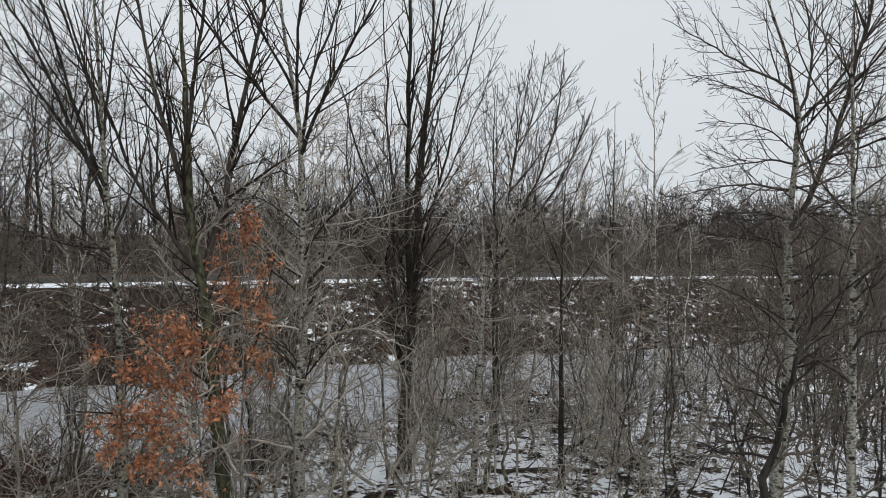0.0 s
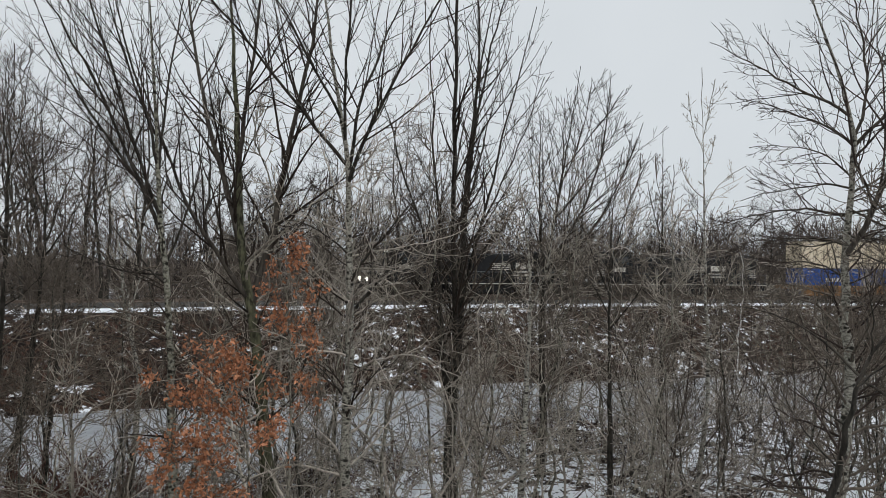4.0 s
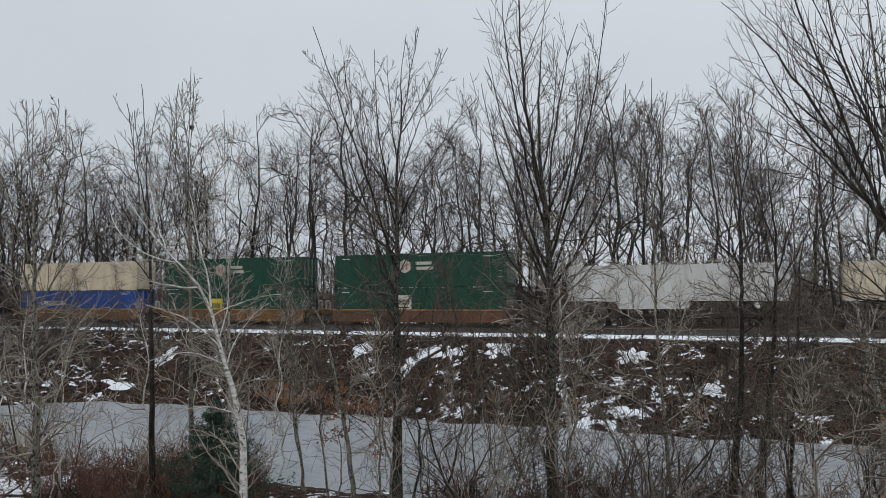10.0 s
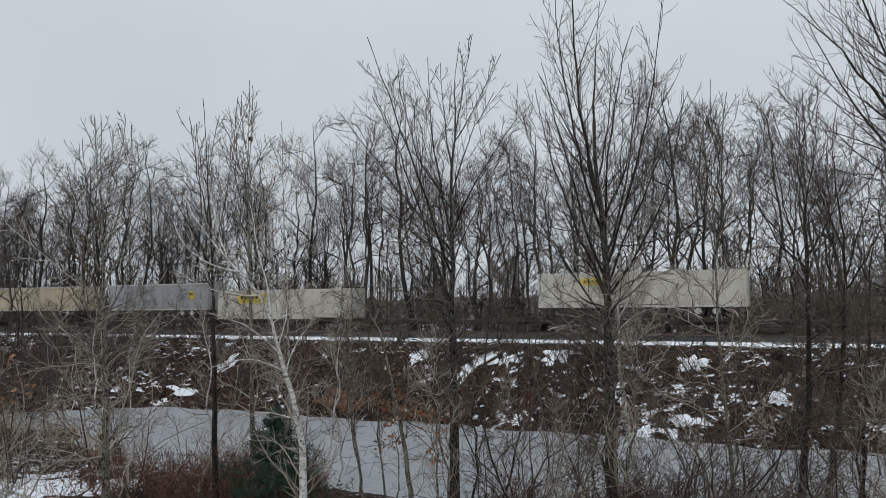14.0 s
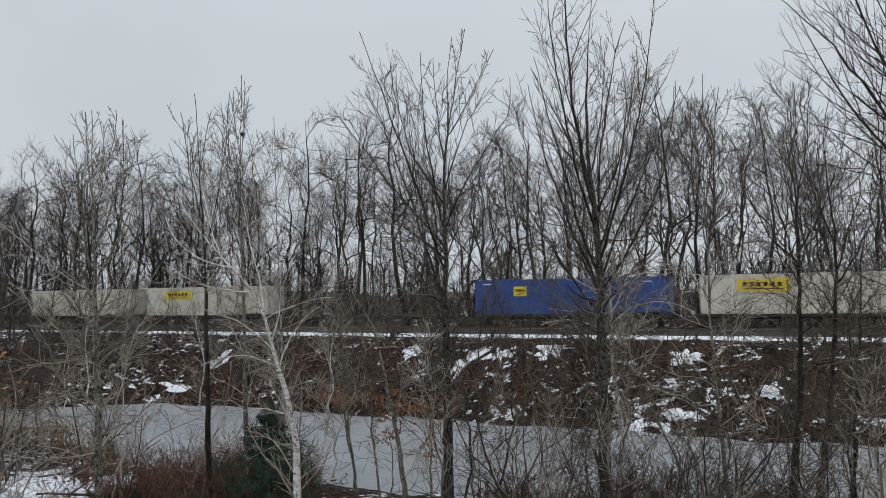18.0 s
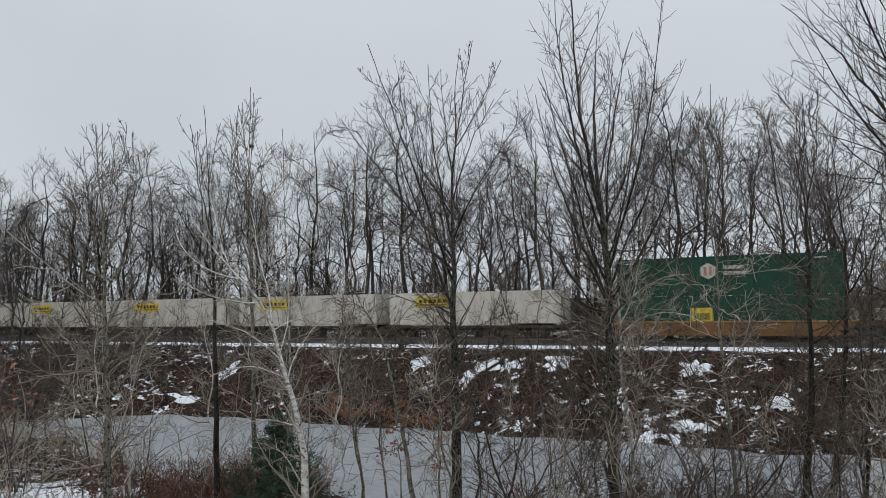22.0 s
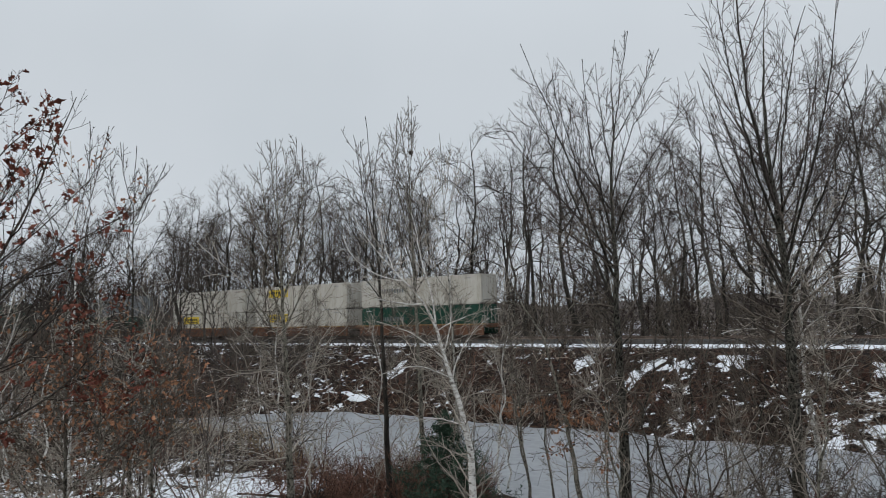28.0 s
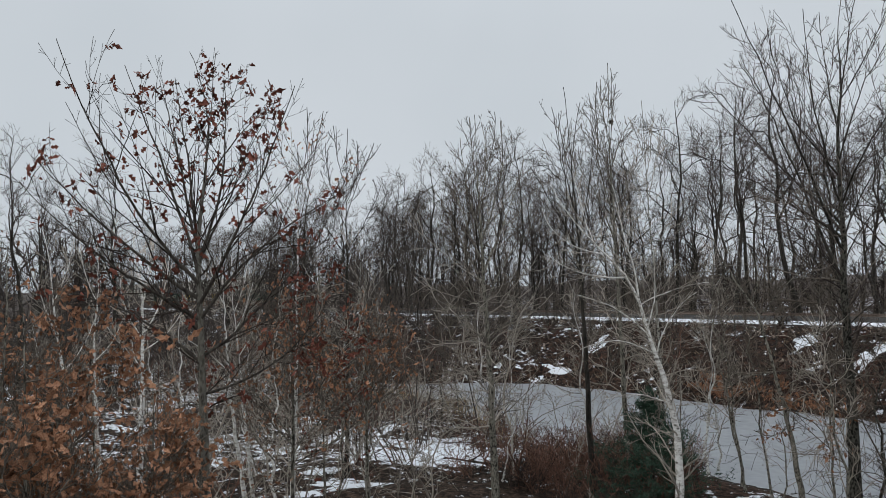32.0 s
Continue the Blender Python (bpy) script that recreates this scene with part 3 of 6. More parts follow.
def near_trees():
    # Three maples: the darkness of limbs seen against the sky is in their colour.
    shaped_tree("maple_tree", "bare maple with mottled pale trunk and ascending limbs coloured dark as in silhouette", "tree", 3.01, 16.02, 501, 0.12,
                ((0, 0), (2.17, -0.06), (3.74, -0.1), (4.86, -0.16), (5.98, -0.19), (6.88, -0.24), (7.55, -0.32), (8.33, -0.43), (9.22, -0.49), (10.55, -0.56), (12.21, -0.69), (13.87, -0.79), (15.53, -0.86)),
                ((8.0, -29, 6.9, 0.05), (8.4, -19, 6.4, 0), (9.2, 9, 5.9, -0.03), (7.0, -41, 2.4, -0.03), (7.4, 12, 3.6, 0.06), (10.0, -11, 5.1, -0.03), (8.5, -29, 5.7, -0.04), (9.4, -17, 4.7, 0), (7.2, -71, 2.5, -0.09), (5.5, -73, 1.7, 0.08),),
                BARK_MAPLE, TWIG_DARK, NEAR, limb_bark=BARK_DARK, dense=1.4, side=40, stout=0.95, low=16, low_mat=TWIG_GREY, low_from=0.15, low_to=0.5, low_len=3.0)
    shaped_tree("maple_tree", "bare leaning maple with mossy green-grey trunk and spreading limbs", "tree", 5.78, 17.99, 502, 0.2,
                ((0, 0), (1.14, -0.15), (2.5, -0.32), (3.86, -0.47), (4.67, -0.48), (5.75, -0.62), (6.49, -0.8), (7.63, -1.01), (9.38, -1.09), (11.26, -1.21), (13.27, -1.33), (15.01, -1.42), (16.75, -1.48)),
                ((6.5, -22, 6.3, -0.06), (6.3, 9, 11.0, 0.02), (6.4, 13, 3.9, 0.01), (7.2, -11, 8.7, -0.03), (9.5, 9, 6.5, 0), (3.6, -71, 3.5, -0.04), (9.2, -13, 3.3, -0.03), (7.9, 55, 2.7, -0.13), (5.3, 69, 1.7, -0.06),),
                BARK_MOSS, TWIG_DARK, NEAR, limb_bark=BARK_BROWN, dense=1.6, side=30, stout=1.2, low=20, low_mat=TWIG_PALE, low_from=0.12, low_to=0.45, low_len=3.2)
    shaped_tree("maple_tree", "bare slender maple with pale knotted trunk forking high above the bank", "tree", 6.94, 16.61, 503, 0.15,
                ((0, 0), (1.33, -0.02), (3.17, -0.04), (4.75, 0.01), (6.07, 0.02), (7.39, -0.01), (8.45, -0.06), (9.51, -0.05), (11.22, -0.33), (13.19, -0.64), (15.29, -0.9), (17.13, -1.05)),
                ((9.4, 17, 6.6, -0.05), (9.6, -42, 7.5, 0.03), (10.7, -30, 4.9, 0.02), (9.2, 29, 6.9, -0.05), (6.0, 50, 3.9, -0.07), (6.9, 38, 3.3, -0.03), (7.5, -65, 1.8, 0.12), (10.2, 3, 6.2, -0.01), (5.0, 80, 1.4, 0.28), (4.1, -45, 1.7, 0.05),),
                BARK_POPLAR, TWIG_DARK, NEAR, limb_bark=BARK_DARK, dense=1.7, side=30, side_len=2.0, stout=1.3, low=30, low_mat=TWIG_PALE, low_from=0.12, low_len=3.4)
    shaped_tree("cherry_tree", "bare black-barked tree with several upright stems", "tree", 12.17, 20.69, 504, 0.19,
                ((0, 0), (1.06, -0.09), (2.84, 0), (4.27, 0.16), (6.41, 0.26), (8.21, 0.34), (10.36, 0.4), (12.7, 0.65), (15.42, 1.07), (17.6, 1.5)),
                ((2.8, -4, 11.8, -0.01), (4.6, 9, 10.2, -0.04), (6.4, 14, 8.9, 0.01), (3.9, 1, 16.7, -0.01), (2.5, -13, 11.0, 0.04), (3.9, -13, 8.1, 0.05), (7.7, 25, 6.4, 0.04), (6.1, 39, 4.4, 0.08), (4.6, -37, 4.5, 0.1), (9.1, -2, 9.7, 0.04), (10.5, 15, 8.2, -0.02),),
                BARK_DARK, TWIG_DARK, NEAR, dense=1.25, side=24, side_len=2.0, stout=0.8, low=20, low_mat=TWIG_GREY, low_from=0.15, low_to=0.5, low_len=3.4)
    shaped_tree("cherry_tree", "bare dark forked tree with a dense rounded crown", "tree", 16.48, 21.77, 505, 0.16,
                ((0, 0), (2.29, 0.11), (5.12, -0.02), (7.35, 0.12), (9.39, 0.49), (11.42, 0.79), (13.45, 1.12), (14.67, 1.31)),
                ((7.2, 17, 7.4, 0.07), (6.7, 31, 6.6, 0.05), (7.4, -3, 6.1, -0.02), (8.6, 4, 5.7, 0.03), (6.3, -26, 3.8, 0.04), (9.2, 32, 5.0, 0.05), (5.9, 47, 4.2, 0.09), (10.4, 14, 4.3, 0.05), (5.5, -39, 2.8, -0.01), (11.0, 36, 3.5, 0.02),),
                BARK_DARK, TWIG_DARK, NEAR, dense=2.0, side=20, low=18, low_mat=TWIG_PALE, low_from=0.15, low_len=3.4)
    shaped_tree("aspen_tree", "crooked pale aspen beside a dark cherry", "tree", 12.81, 17.89, 506, 0.11,
                ((0, 0), (0.29, 0.01), (2.25, 0.11), (4.54, 0.2), (6.5, 0.28), (8.14, 0.17), (9.45, -0.04), (10.77, -0.14)),
                ((6.2, 11, 3.2, 0.08), (7.6, -31, 2.1, 0.05), (9.0, 12, 1.9, 0.06), (4.5, -43, 1.8, 0.08),),
                BARK_ASPEN, TWIG_PALE, NEAR, low=18, low_mat=TWIG_PALE, low_from=0.15, low_to=0.9, low_len=3.0)
    shaped_tree("ash_tree", "thin dark upright bare tree on the near bank", "tree", 15.13, 16.65, 507, 0.1,
                ((0, 0), (0.25, 0), (3.21, -0.03), (5.52, -0.08), (7.84, -0.06), (9.67, 0.08), (10.83, 0.32)),
                ((7.0, 18, 3.6, -0.02), (6.5, -21, 3.0, -0.01), (7.7, -6, 3.2, 0.03), (8.3, 19, 2.6, 0.08), (5.9, -34, 2.2, 0.02), (5.5, 31, 2.7, 0.04), (4.2, -63, 1.4, 0.07),),
                BARK_DARK, TWIG_GREY, NEAR, dense=1.3, low=20, low_mat=TWIG_PALE, low_from=0.12, low_to=0.75, low_len=3.0)
    shaped_tree("ash_tree", "thin dark upright bare tree at the pond edge", "tree", 25.10, 24.40, 508, 0.13,
                ((0, 0), (4.64, -0.03), (8.71, 0.01), (13.56, 0.02)),
                ((7.7, 20, 2.4, -0.04), (8.7, -13, 2.9, -0.03), (9.7, 11, 2.6, 0.07), (10.5, -8, 2.3, -0.06), (6.7, -39, 2.0, 0.03),),
                BARK_DARK, TWIG_GREY, NEAR, side=46, side_len=0.9)
    shaped_tree("aspen_tree", "tall thin pale aspen with short side branches", "tree", 18.15, 16.31, 509, 0.09,
                ((0, 0), (2.32, 0.27), (4.07, 0.43), (6.86, 0.32), (10.01, 0.27), (13.71, 0.19)),
                ((9.2, 38, 2.1, -0.12), (9.7, -28, 1.6, -0.11), (10.5, 15, 1.4, 0.07), (11.1, -13, 2.0, -0.04), (7.6, -51, 1.5, 0.08), (8.3, 48, 1.8, -0.18), (6.2, 43, 2.1, -0.11), (4.8, -29, 2.6, -0.12), (11.6, 13, 1.8, 0.01),),
                BARK_ASPEN, TWIG_PALE, NEAR, side=24, side_len=0.8, low=16, low_mat=TWIG_PALE, low_from=0.2, low_to=0.6, low_len=2.6)
    shaped_tree("poplar_tree", "large pale-barked poplar with dark knots and a wide crown", "tree", 13.93, 9.21, 510, 0.17,
                ((0, 0), (2.26, 0.16), (3.85, 0.28), (5.21, 0.42), (6.11, 0.35), (7.01, 0.31), (8.37, 0.36), (9.49, 0.46), (10.29, 0.46), (11.45, 0.19), (12.77, -0.28), (14.44, -0.56)),
                ((10.0, -3, 4.6, 0.06), (7.7, 6, 7.8, 0.09), (9.8, -58, 2.8, 0.06), (9.2, -72, 1.8, 0.16), (8.5, -95, 2.7, 0.07), (7.3, -87, 1.8, 0.17), (8.9, 54, 2.4, -0.01), (8.5, 71, 2.1, 0), (10.4, -55, 3.1, 0.03), (9.8, 24, 4.8, 0.08), (6.6, 83, 1.1, -0.14), (5.7, -106, 1.6, -0.03), (8.1, -93, 1.7, -0.1), (7.9, -91, 2.4, 0.11), (8.1, 91, 2.0, 0.08), (8.6, 111, 2.1, 0.03), (9.0, -96, 2.1, 0.06), (9.5, 47, 2.4, -0.03),),
                BARK_POPLAR, TWIG_BROWN, NEAR, limb_bark=BARK_BROWN, droop=0.15, dense=3.0, side=50, side_len=2.4, kink=1.8, stout=1.1, low=14, low_mat=TWIG_GREY, low_from=0.15, low_to=0.5, low_len=3.0)
    shaped_tree("apple_tree", "gnarled dark old tree with a knotted crooked trunk", "tree", 10.68, 7.77, 511, 0.13,
                ((0, 0), (3.22, 0.5), (4.27, 0.68), (5.18, 0.9), (6.17, 1.16), (6.67, 1.59), (7.03, 2.04), (7.5, 2.63), (8.17, 3.05)),
                ((5.7, 63, 1.5, -0.06), (6.7, 20, 1.8, -0.08), (4.4, -37, 1.5, -0.06), (6.2, -5, 1.4, 0.07), (5.1, -53, 1.2, -0.03), (7.0, 158, 1.4, 0.02),),
                BARK_DARK, TWIG_GREY, NEAR, kink=2.2)
    shaped_tree("birch_tree", "slim pale birch with a crooked forked stem by the pond", "tree", 3.40, 25.98, 512, 0.13,
                ((0, 0), (0.5, 0.04), (2.07, 0.18), (3.83, 0.29), (5.08, 0.01), (5.97, -0.19), (7.55, -0.37), (8.94, -0.64), (10.67, -0.93)),
                ((5.9, 2, 3.4, 0.1), (5.1, -17, 3.5, 0.08), (7.4, 3, 3.4, 0.06), (3.8, -61, 1.9, 0.11),),
                BARK_ASPEN, TWIG_PALE, NEAR)
    shaped_tree("aspen_tree", "slim grey aspen with a narrow upright crown", "tree", -18.52, 15.74, 513, 0.14,
                ((0, 0), (1.69, -0.04), (4.83, -0.11), (7.06, -0.21), (9.65, -0.29), (11.45, -0.39), (13.11, -0.4)),
                ((6.6, -26, 3.4, -0.05), (5.8, -49, 2.0, 0.09), (8.2, -19, 4.0, -0.02), (9.2, -12, 3.5, -0.04), (10.5, -6, 2.6, -0.03), (9.0, 10, 4.1, 0.07), (8.0, 21, 4.4, 0.02), (10.0, 3, 3.2, 0.06), (10.8, 16, 2.4, 0.09), (6.9, 33, 3.6, -0.07), (7.4, -27, 3.7, 0.02), (5.8, 57, 2.0, -0.07), (4.5, -76, 1.7, 0.17),),
                BARK_GREY, TWIG_GREY, NEAR, dense=1.4, side=24, side_len=2.0, droop=0.3, low=20, low_mat=TWIG_PALE, low_len=3.6)
    shaped_tree("aspen_tree", "tall slim aspen with a ragged top and a small nest", "tree", -18.81, 22.47, 514, 0.11,
                ((0, 0), (0.26, -0.01), (4.11, -0.12), (8.24, -0.22), (11.4, -0.32), (13.54, -0.32), (15.59, -0.28)),
                ((9.7, -6, 5.0, -0.06), (10.8, -18, 3.4, 0.03), (11.2, 22, 2.8, -0.08), (8.7, -26, 3.9, 0.05), (12.0, 4, 3.4, 0.03), (9.5, 26, 3.1, -0.05), (12.5, -6, 2.7, -0.02), (7.8, 36, 2.6, -0.04), (7.4, -48, 2.5, 0.09), (10.3, -10, 3.4, 0.03),),
                BARK_GREY, TWIG_GREY, NEAR, dense=1.3, low=14, low_mat=TWIG_PALE, low_len=3.0)
    shaped_tree("ash_tree", "thin dark trunk with an upright forked crown", "tree", -18.67, 20.33, 515, 0.12,
                ((0, 0), (0.77, -0.02), (5.29, -0.12), (9.14, -0.24), (12.08, -0.44), (14.5, -0.6)),
                ((9.7, -10, 4.4, -0.02), (11.7, 11, 2.5, -0.01), (8.9, 10, 4.0, 0.01), (8.4, -26, 3.8, 0.02), (11.3, -9, 2.6, -0.03), (7.8, -47, 2.2, 0.07),),
                BARK_DARK, TWIG_GREY, NEAR)
    shaped_tree("aspen_tree", "thin pale aspen sapling with narrow crown", "tree", -16.34, 21.50, 516, 0.07,
                ((0, 0), (1.84, -0.05), (6.23, -0.17), (9.14, -0.3), (11.71, -0.37), (13.71, -0.44)),
                ((10.1, 12, 3.1, -0.02), (11.5, -15, 1.8, 0.02), (9.5, -16, 3.0, 0.01), (11.1, 6, 2.3, 0.03), (8.2, 28, 2.5, -0.05), (7.8, -33, 2.1, 0.01),),
                BARK_ASPEN, TWIG_PALE, NEAR)
    shaped_tree("birch_tree", "white birch bending strongly to one side", "tree", -11.66, 15.50, 517, 0.14,
                ((0, 0), (2.4, 0.14), (3.34, 0.19), (4.57, 0.01), (5.4, -0.2), (5.95, -0.41), (6.85, -0.62), (7.48, -0.84), (8.07, -1.45), (8.72, -1.99), (9.33, -2.46), (9.95, -2.73)),
                ((6.9, -10, 3.2, 0), (5.5, 32, 2.0, -0.12), (4.4, -86, 1.7, 0.1), (6.0, -57, 2.1, 0.09), (7.5, -72, 2.2, -0.09), (8.1, -51, 2.3, -0.14), (5.6, -84, 1.8, 0.16), (6.2, 6, 2.1, 0.07), (8.4, -17, 2.0, -0.04), (6.8, 73, 1.8, -0.06),),
                BARK_BIRCH, TWIG_PALE, NEAR, kink=1.2, dense=1.5, side=40, side_len=1.8, droop=0.25)
    shaped_tree("ash_tree", "thin grey leaning tree with a few brown leaves", "tree", -11.59, 21.47, 518, 0.1,
                ((0, 0), (1, -0.1), (2.74, -0.29), (4.51, -0.61), (5.93, -0.94), (6.79, -1.2), (7.27, -1.61), (8.62, -2.24), (9.71, -2.52)),
                ((6.7, 0, 1.7, 0.13), (3.6, 146, 2.1, -0.17), (5.8, -85, 2.2, 0.13), (4.7, -89, 1.5, -0.12), (6.3, 43, 2.2, -0.02), (7.3, -78, 1.4, 0.13), (3.1, -99, 1.0, -0.24), (3.3, 79, 0.9, -0.53),),
                BARK_GREY, TWIG_GREY, NEAR, kink=1.5, leaves=34, leaf_mat=LEAF_BROWN, leaf_size=0.13, leaf_from=0.3, leaf_to=4.2, leaf_per=4)
    # Next two maples: limbs and main crown toned darker, as backlit by the sky.
    shaped_tree("maple_tree", "bare maple with an open spreading crown", "tree", -10.93, 23.04, 519, 0.19,
                ((0, 0), (0.69, 0.01), (2.51, 0.03), (4.36, 0.03), (6.23, 0), (7.36, -0.06), (8.5, 0.06), (10.03, 0), (11.96, 0.01), (13.14, 0.2), (14.71, 0.11), (16.15, 0.35)),
                ((7.3, -19, 9.0, 0.01), (8.1, -18, 8.3, 0), (8.9, -38, 6.9, -0.01), (8.5, -54, 5.5, 0.03), (9.6, -8, 6.1, -0.04), (11.8, -6, 4.3, -0.01), (9.5, 31, 5.0, -0.06), (8.5, 31, 4.3, -0.06), (12.7, 29, 3.4, 0), (12.9, 12, 3.3, 0.01), (10.8, 25, 4.3, -0.03), (7.7, 35, 3.5, -0.07), (10.4, -20, 4.8, -0.07), (7.0, -36, 3.0, 0.07), (5.9, 59, 2.5, -0.11), (5.1, -58, 2.1, 0.16), (6.2, -46, 4.6, 0.11),),
                BARK_MOTTLE, TWIG_WOOD, NEAR, limb_bark=BARK_DARK, dense=1.2, side=30, side_len=2.4, stout=0.72, low=18, low_mat=TWIG_GREY, low_len=4.2)
    shaped_tree("maple_tree", "tall dark maple fanning into many upright limbs", "tree", -6.12, 25.06, 520, 0.23,
                ((0, 0), (0.68, -0.02), (2.5, -0.06), (4.34, -0.06), (6.21, -0.06), (8.09, -0.03), (10, -0.15), (11.94, -0.34), (13.91, -0.37), (15.88, -0.24), (17.67, -0.06)),
                ((8.5, -12, 8.5, 0.02), (8.1, -15, 8.5, -0.02), (9.6, -7, 8.1, -0.04), (10.4, -4, 11.1, -0.02), (9.2, 9, 7.6, -0.03), (8.5, 13, 8.6, 0.03), (7.9, 22, 7.3, -0.01), (8.9, 5, 7.7, 0.06), (7.5, 21, 8.4, 0.08), (7.5, -19, 8.3, -0.03), (6.8, -32, 5.5, -0.04), (6.8, 46, 4.5, -0.08), (5.6, 63, 2.9, 0.03), (5.3, -68, 3.0, 0.11), (11.4, 6, 5.3, 0.02), (10.0, 15, 6.2, 0.06), (7.3, -20, 5.4, -0.01),),
                BARK_MOTTLE, TWIG_WOOD, NEAR, limb_bark=BARK_DARK, dense=1.2, side=30, side_len=2.4, stout=0.72, low=18, low_mat=TWIG_GREY, low_len=4.2)
    shaped_tree("birch_tree", "short pale birch trunk beside a dark maple", "tree", -5.52, 27.25, 521, 0.12,
                ((0, 0), (1.18, -0.23), (2.54, -0.5), (3.92, -0.71), (5.32, -0.8), (6.94, -0.79), (8.36, -0.88), (9.81, -1.1), (11.47, -1.24)),
                ((6.9, 15, 2.9, 0.06), (8.0, -36, 2.1, 0.05), (4.5, 57, 1.9, -0.13), (9.0, 8, 2.7, 0.06), (6.1, -81, 2.6, 0.15), (6.5, 83, 3.0, -0.2), (7.5, -57, 2.7, -0.06), (7.3, 61, 2.9, -0.14),),
                BARK_BIRCH, TWIG_PALE, NEAR, dense=1.6, side=16, droop=0.2, low=16, low_mat=TWIG_PALE, low_from=0.4, low_to=0.9, low_len=3.6)
    shaped_tree("ash_tree", "thin pale greenish sapling with a narrow crown", "tree", -2.22, 24.40, 522, 0.08,
                ((0, 0), (1.21, -0.09), (3.2, -0.25), (4.73, -0.35), (5.93, -0.42), (8.01, -0.44), (10.65, -0.45), (13.98, -0.41)),
                ((8.4, -5, 4.7, -0.01), (9.8, 7, 3.6, 0.01), (8.9, 17, 2.9, 0.06), (7.0, -46, 2.0, 0.11), (7.3, 43, 2.3, -0.12), (5.9, 74, 1.9, -0.23), (10.1, -3, 3.2, -0.02),),
                BARK_GREY, TWIG_GREY, NEAR, dense=1.3, side=20, low=14, low_mat=TWIG_PALE, low_len=2.8)
    shaped_tree("cherry_tree", "dark bare tree with crooked upright limbs at the pond edge", "tree", -0.73, 26.49, 523, 0.14,
                ((0, 0), (1.05, 0.11), (2.64, 0.28), (4.43, 0.46), (6.94, 0.52), (8.94, 0.62), (10.79, 0.52), (12.29, 0.36), (13.78, 0.5)),
                ((8.2, -13, 4.8, -0.03), (9.7, 8, 4.1, -0.01), (8.9, 24, 3.9, 0.02), (8.4, -28, 4.1, -0.05), (11.0, -15, 3.0, -0.02), (7.7, -44, 2.7, 0.12), (6.2, 41, 2.4, 0.07),),
                BARK_DARK, TWIG_MAPLE, NEAR, kink=2.0, dense=1.4, side=24, side_len=2.2, low=14, low_mat=TWIG_GREY, low_len=3.2)
    shaped_tree("cherry_tree", "dark bare tree with a crooked stem at the pond edge", "tree", 0.01, 26.80, 524, 0.13,
                ((0, 0), (1.05, 0.15), (2.65, 0.37), (4.61, 0.6), (6.22, 0.75), (8.92, 0.93), (10.95, 0.76), (12.63, 0.69), (13.73, 0.86)),
                ((8.2, 15, 4.3, 0), (8.9, -8, 4.2, -0.03), (7.8, 29, 3.4, 0.02), (10.8, 14, 3.0, 0.05), (6.9, -52, 2.1, 0.17), (5.5, 68, 2.0, -0.18),),
                BARK_DARK, TWIG_MAPLE, NEAR, kink=2.0, dense=1.4, side=24, side_len=2.2, low=14, low_mat=TWIG_GREY, low_len=3.2)
    shaped_tree("cherry_tree", "slim dark crooked tree at the pond edge", "tree", 0.98, 27.48, 525, 0.09,
                ((0, 0), (1.16, 0.1), (3.31, 0.28), (4.75, 0.37), (6.93, 0.59), (8.39, 0.63), (10.22, 0.95), (12.06, 1.18)),
                ((8.0, -7, 3.2, -0.06), (8.6, 22, 3.1, 0.08), (5.5, -28, 1.7, 0.07), (6.9, 55, 1.9, -0.09),),
                BARK_DARK, TWIG_MAPLE, NEAR, kink=2.0, dense=1.4, side=24, side_len=2.2, low=14, low_mat=TWIG_GREY, low_len=3.2)
    shaped_tree("oak_tree", "young oak with scattered dark withered leaves", "tree", -14.35, 5.01, 526, 0.15,
                ((0, 0), (3.22, -0.01), (4.69, -0.02), (5.96, -0.06), (7.03, -0.1), (8.11, -0.14), (9.3, -0.03), (10.96, 0.14), (11.99, 0.21)),
                ((7.2, -46, 4.5, -0.02), (6.8, -50, 3.8, -0.05), (6.0, -62, 3.4, 0.08), (7.6, -18, 4.6, 0.01), (8.1, -12, 3.7, 0.02), (9.3, 36, 2.6, -0.05), (7.1, 24, 4.3, 0.03), (6.8, 49, 3.9, -0.08), (6.1, 43, 3.6, 0.06), (9.9, -7, 2.2, 0.08), (10.3, 22, 1.7, 0.07), (5.4, 52, 3.1, 0.11), (7.5, -28, 4.7, -0.04), (7.9, 23, 3.1, 0.02), (6.6, -60, 2.4, 0.14), (7.7, -8, 4.4, 0), (8.0, 9, 3.6, 0.07),),
                BARK_OAK, TWIG_DARK, NEAR, limb_bark=BARK_BROWN, dense=1.4, side=24, leaves=260, leaf_mat=LEAF_DARK, leaf_size=0.125, leaf_per=4, leaf_from=3.2, leaf_to=20, leaf_gather=0.06)
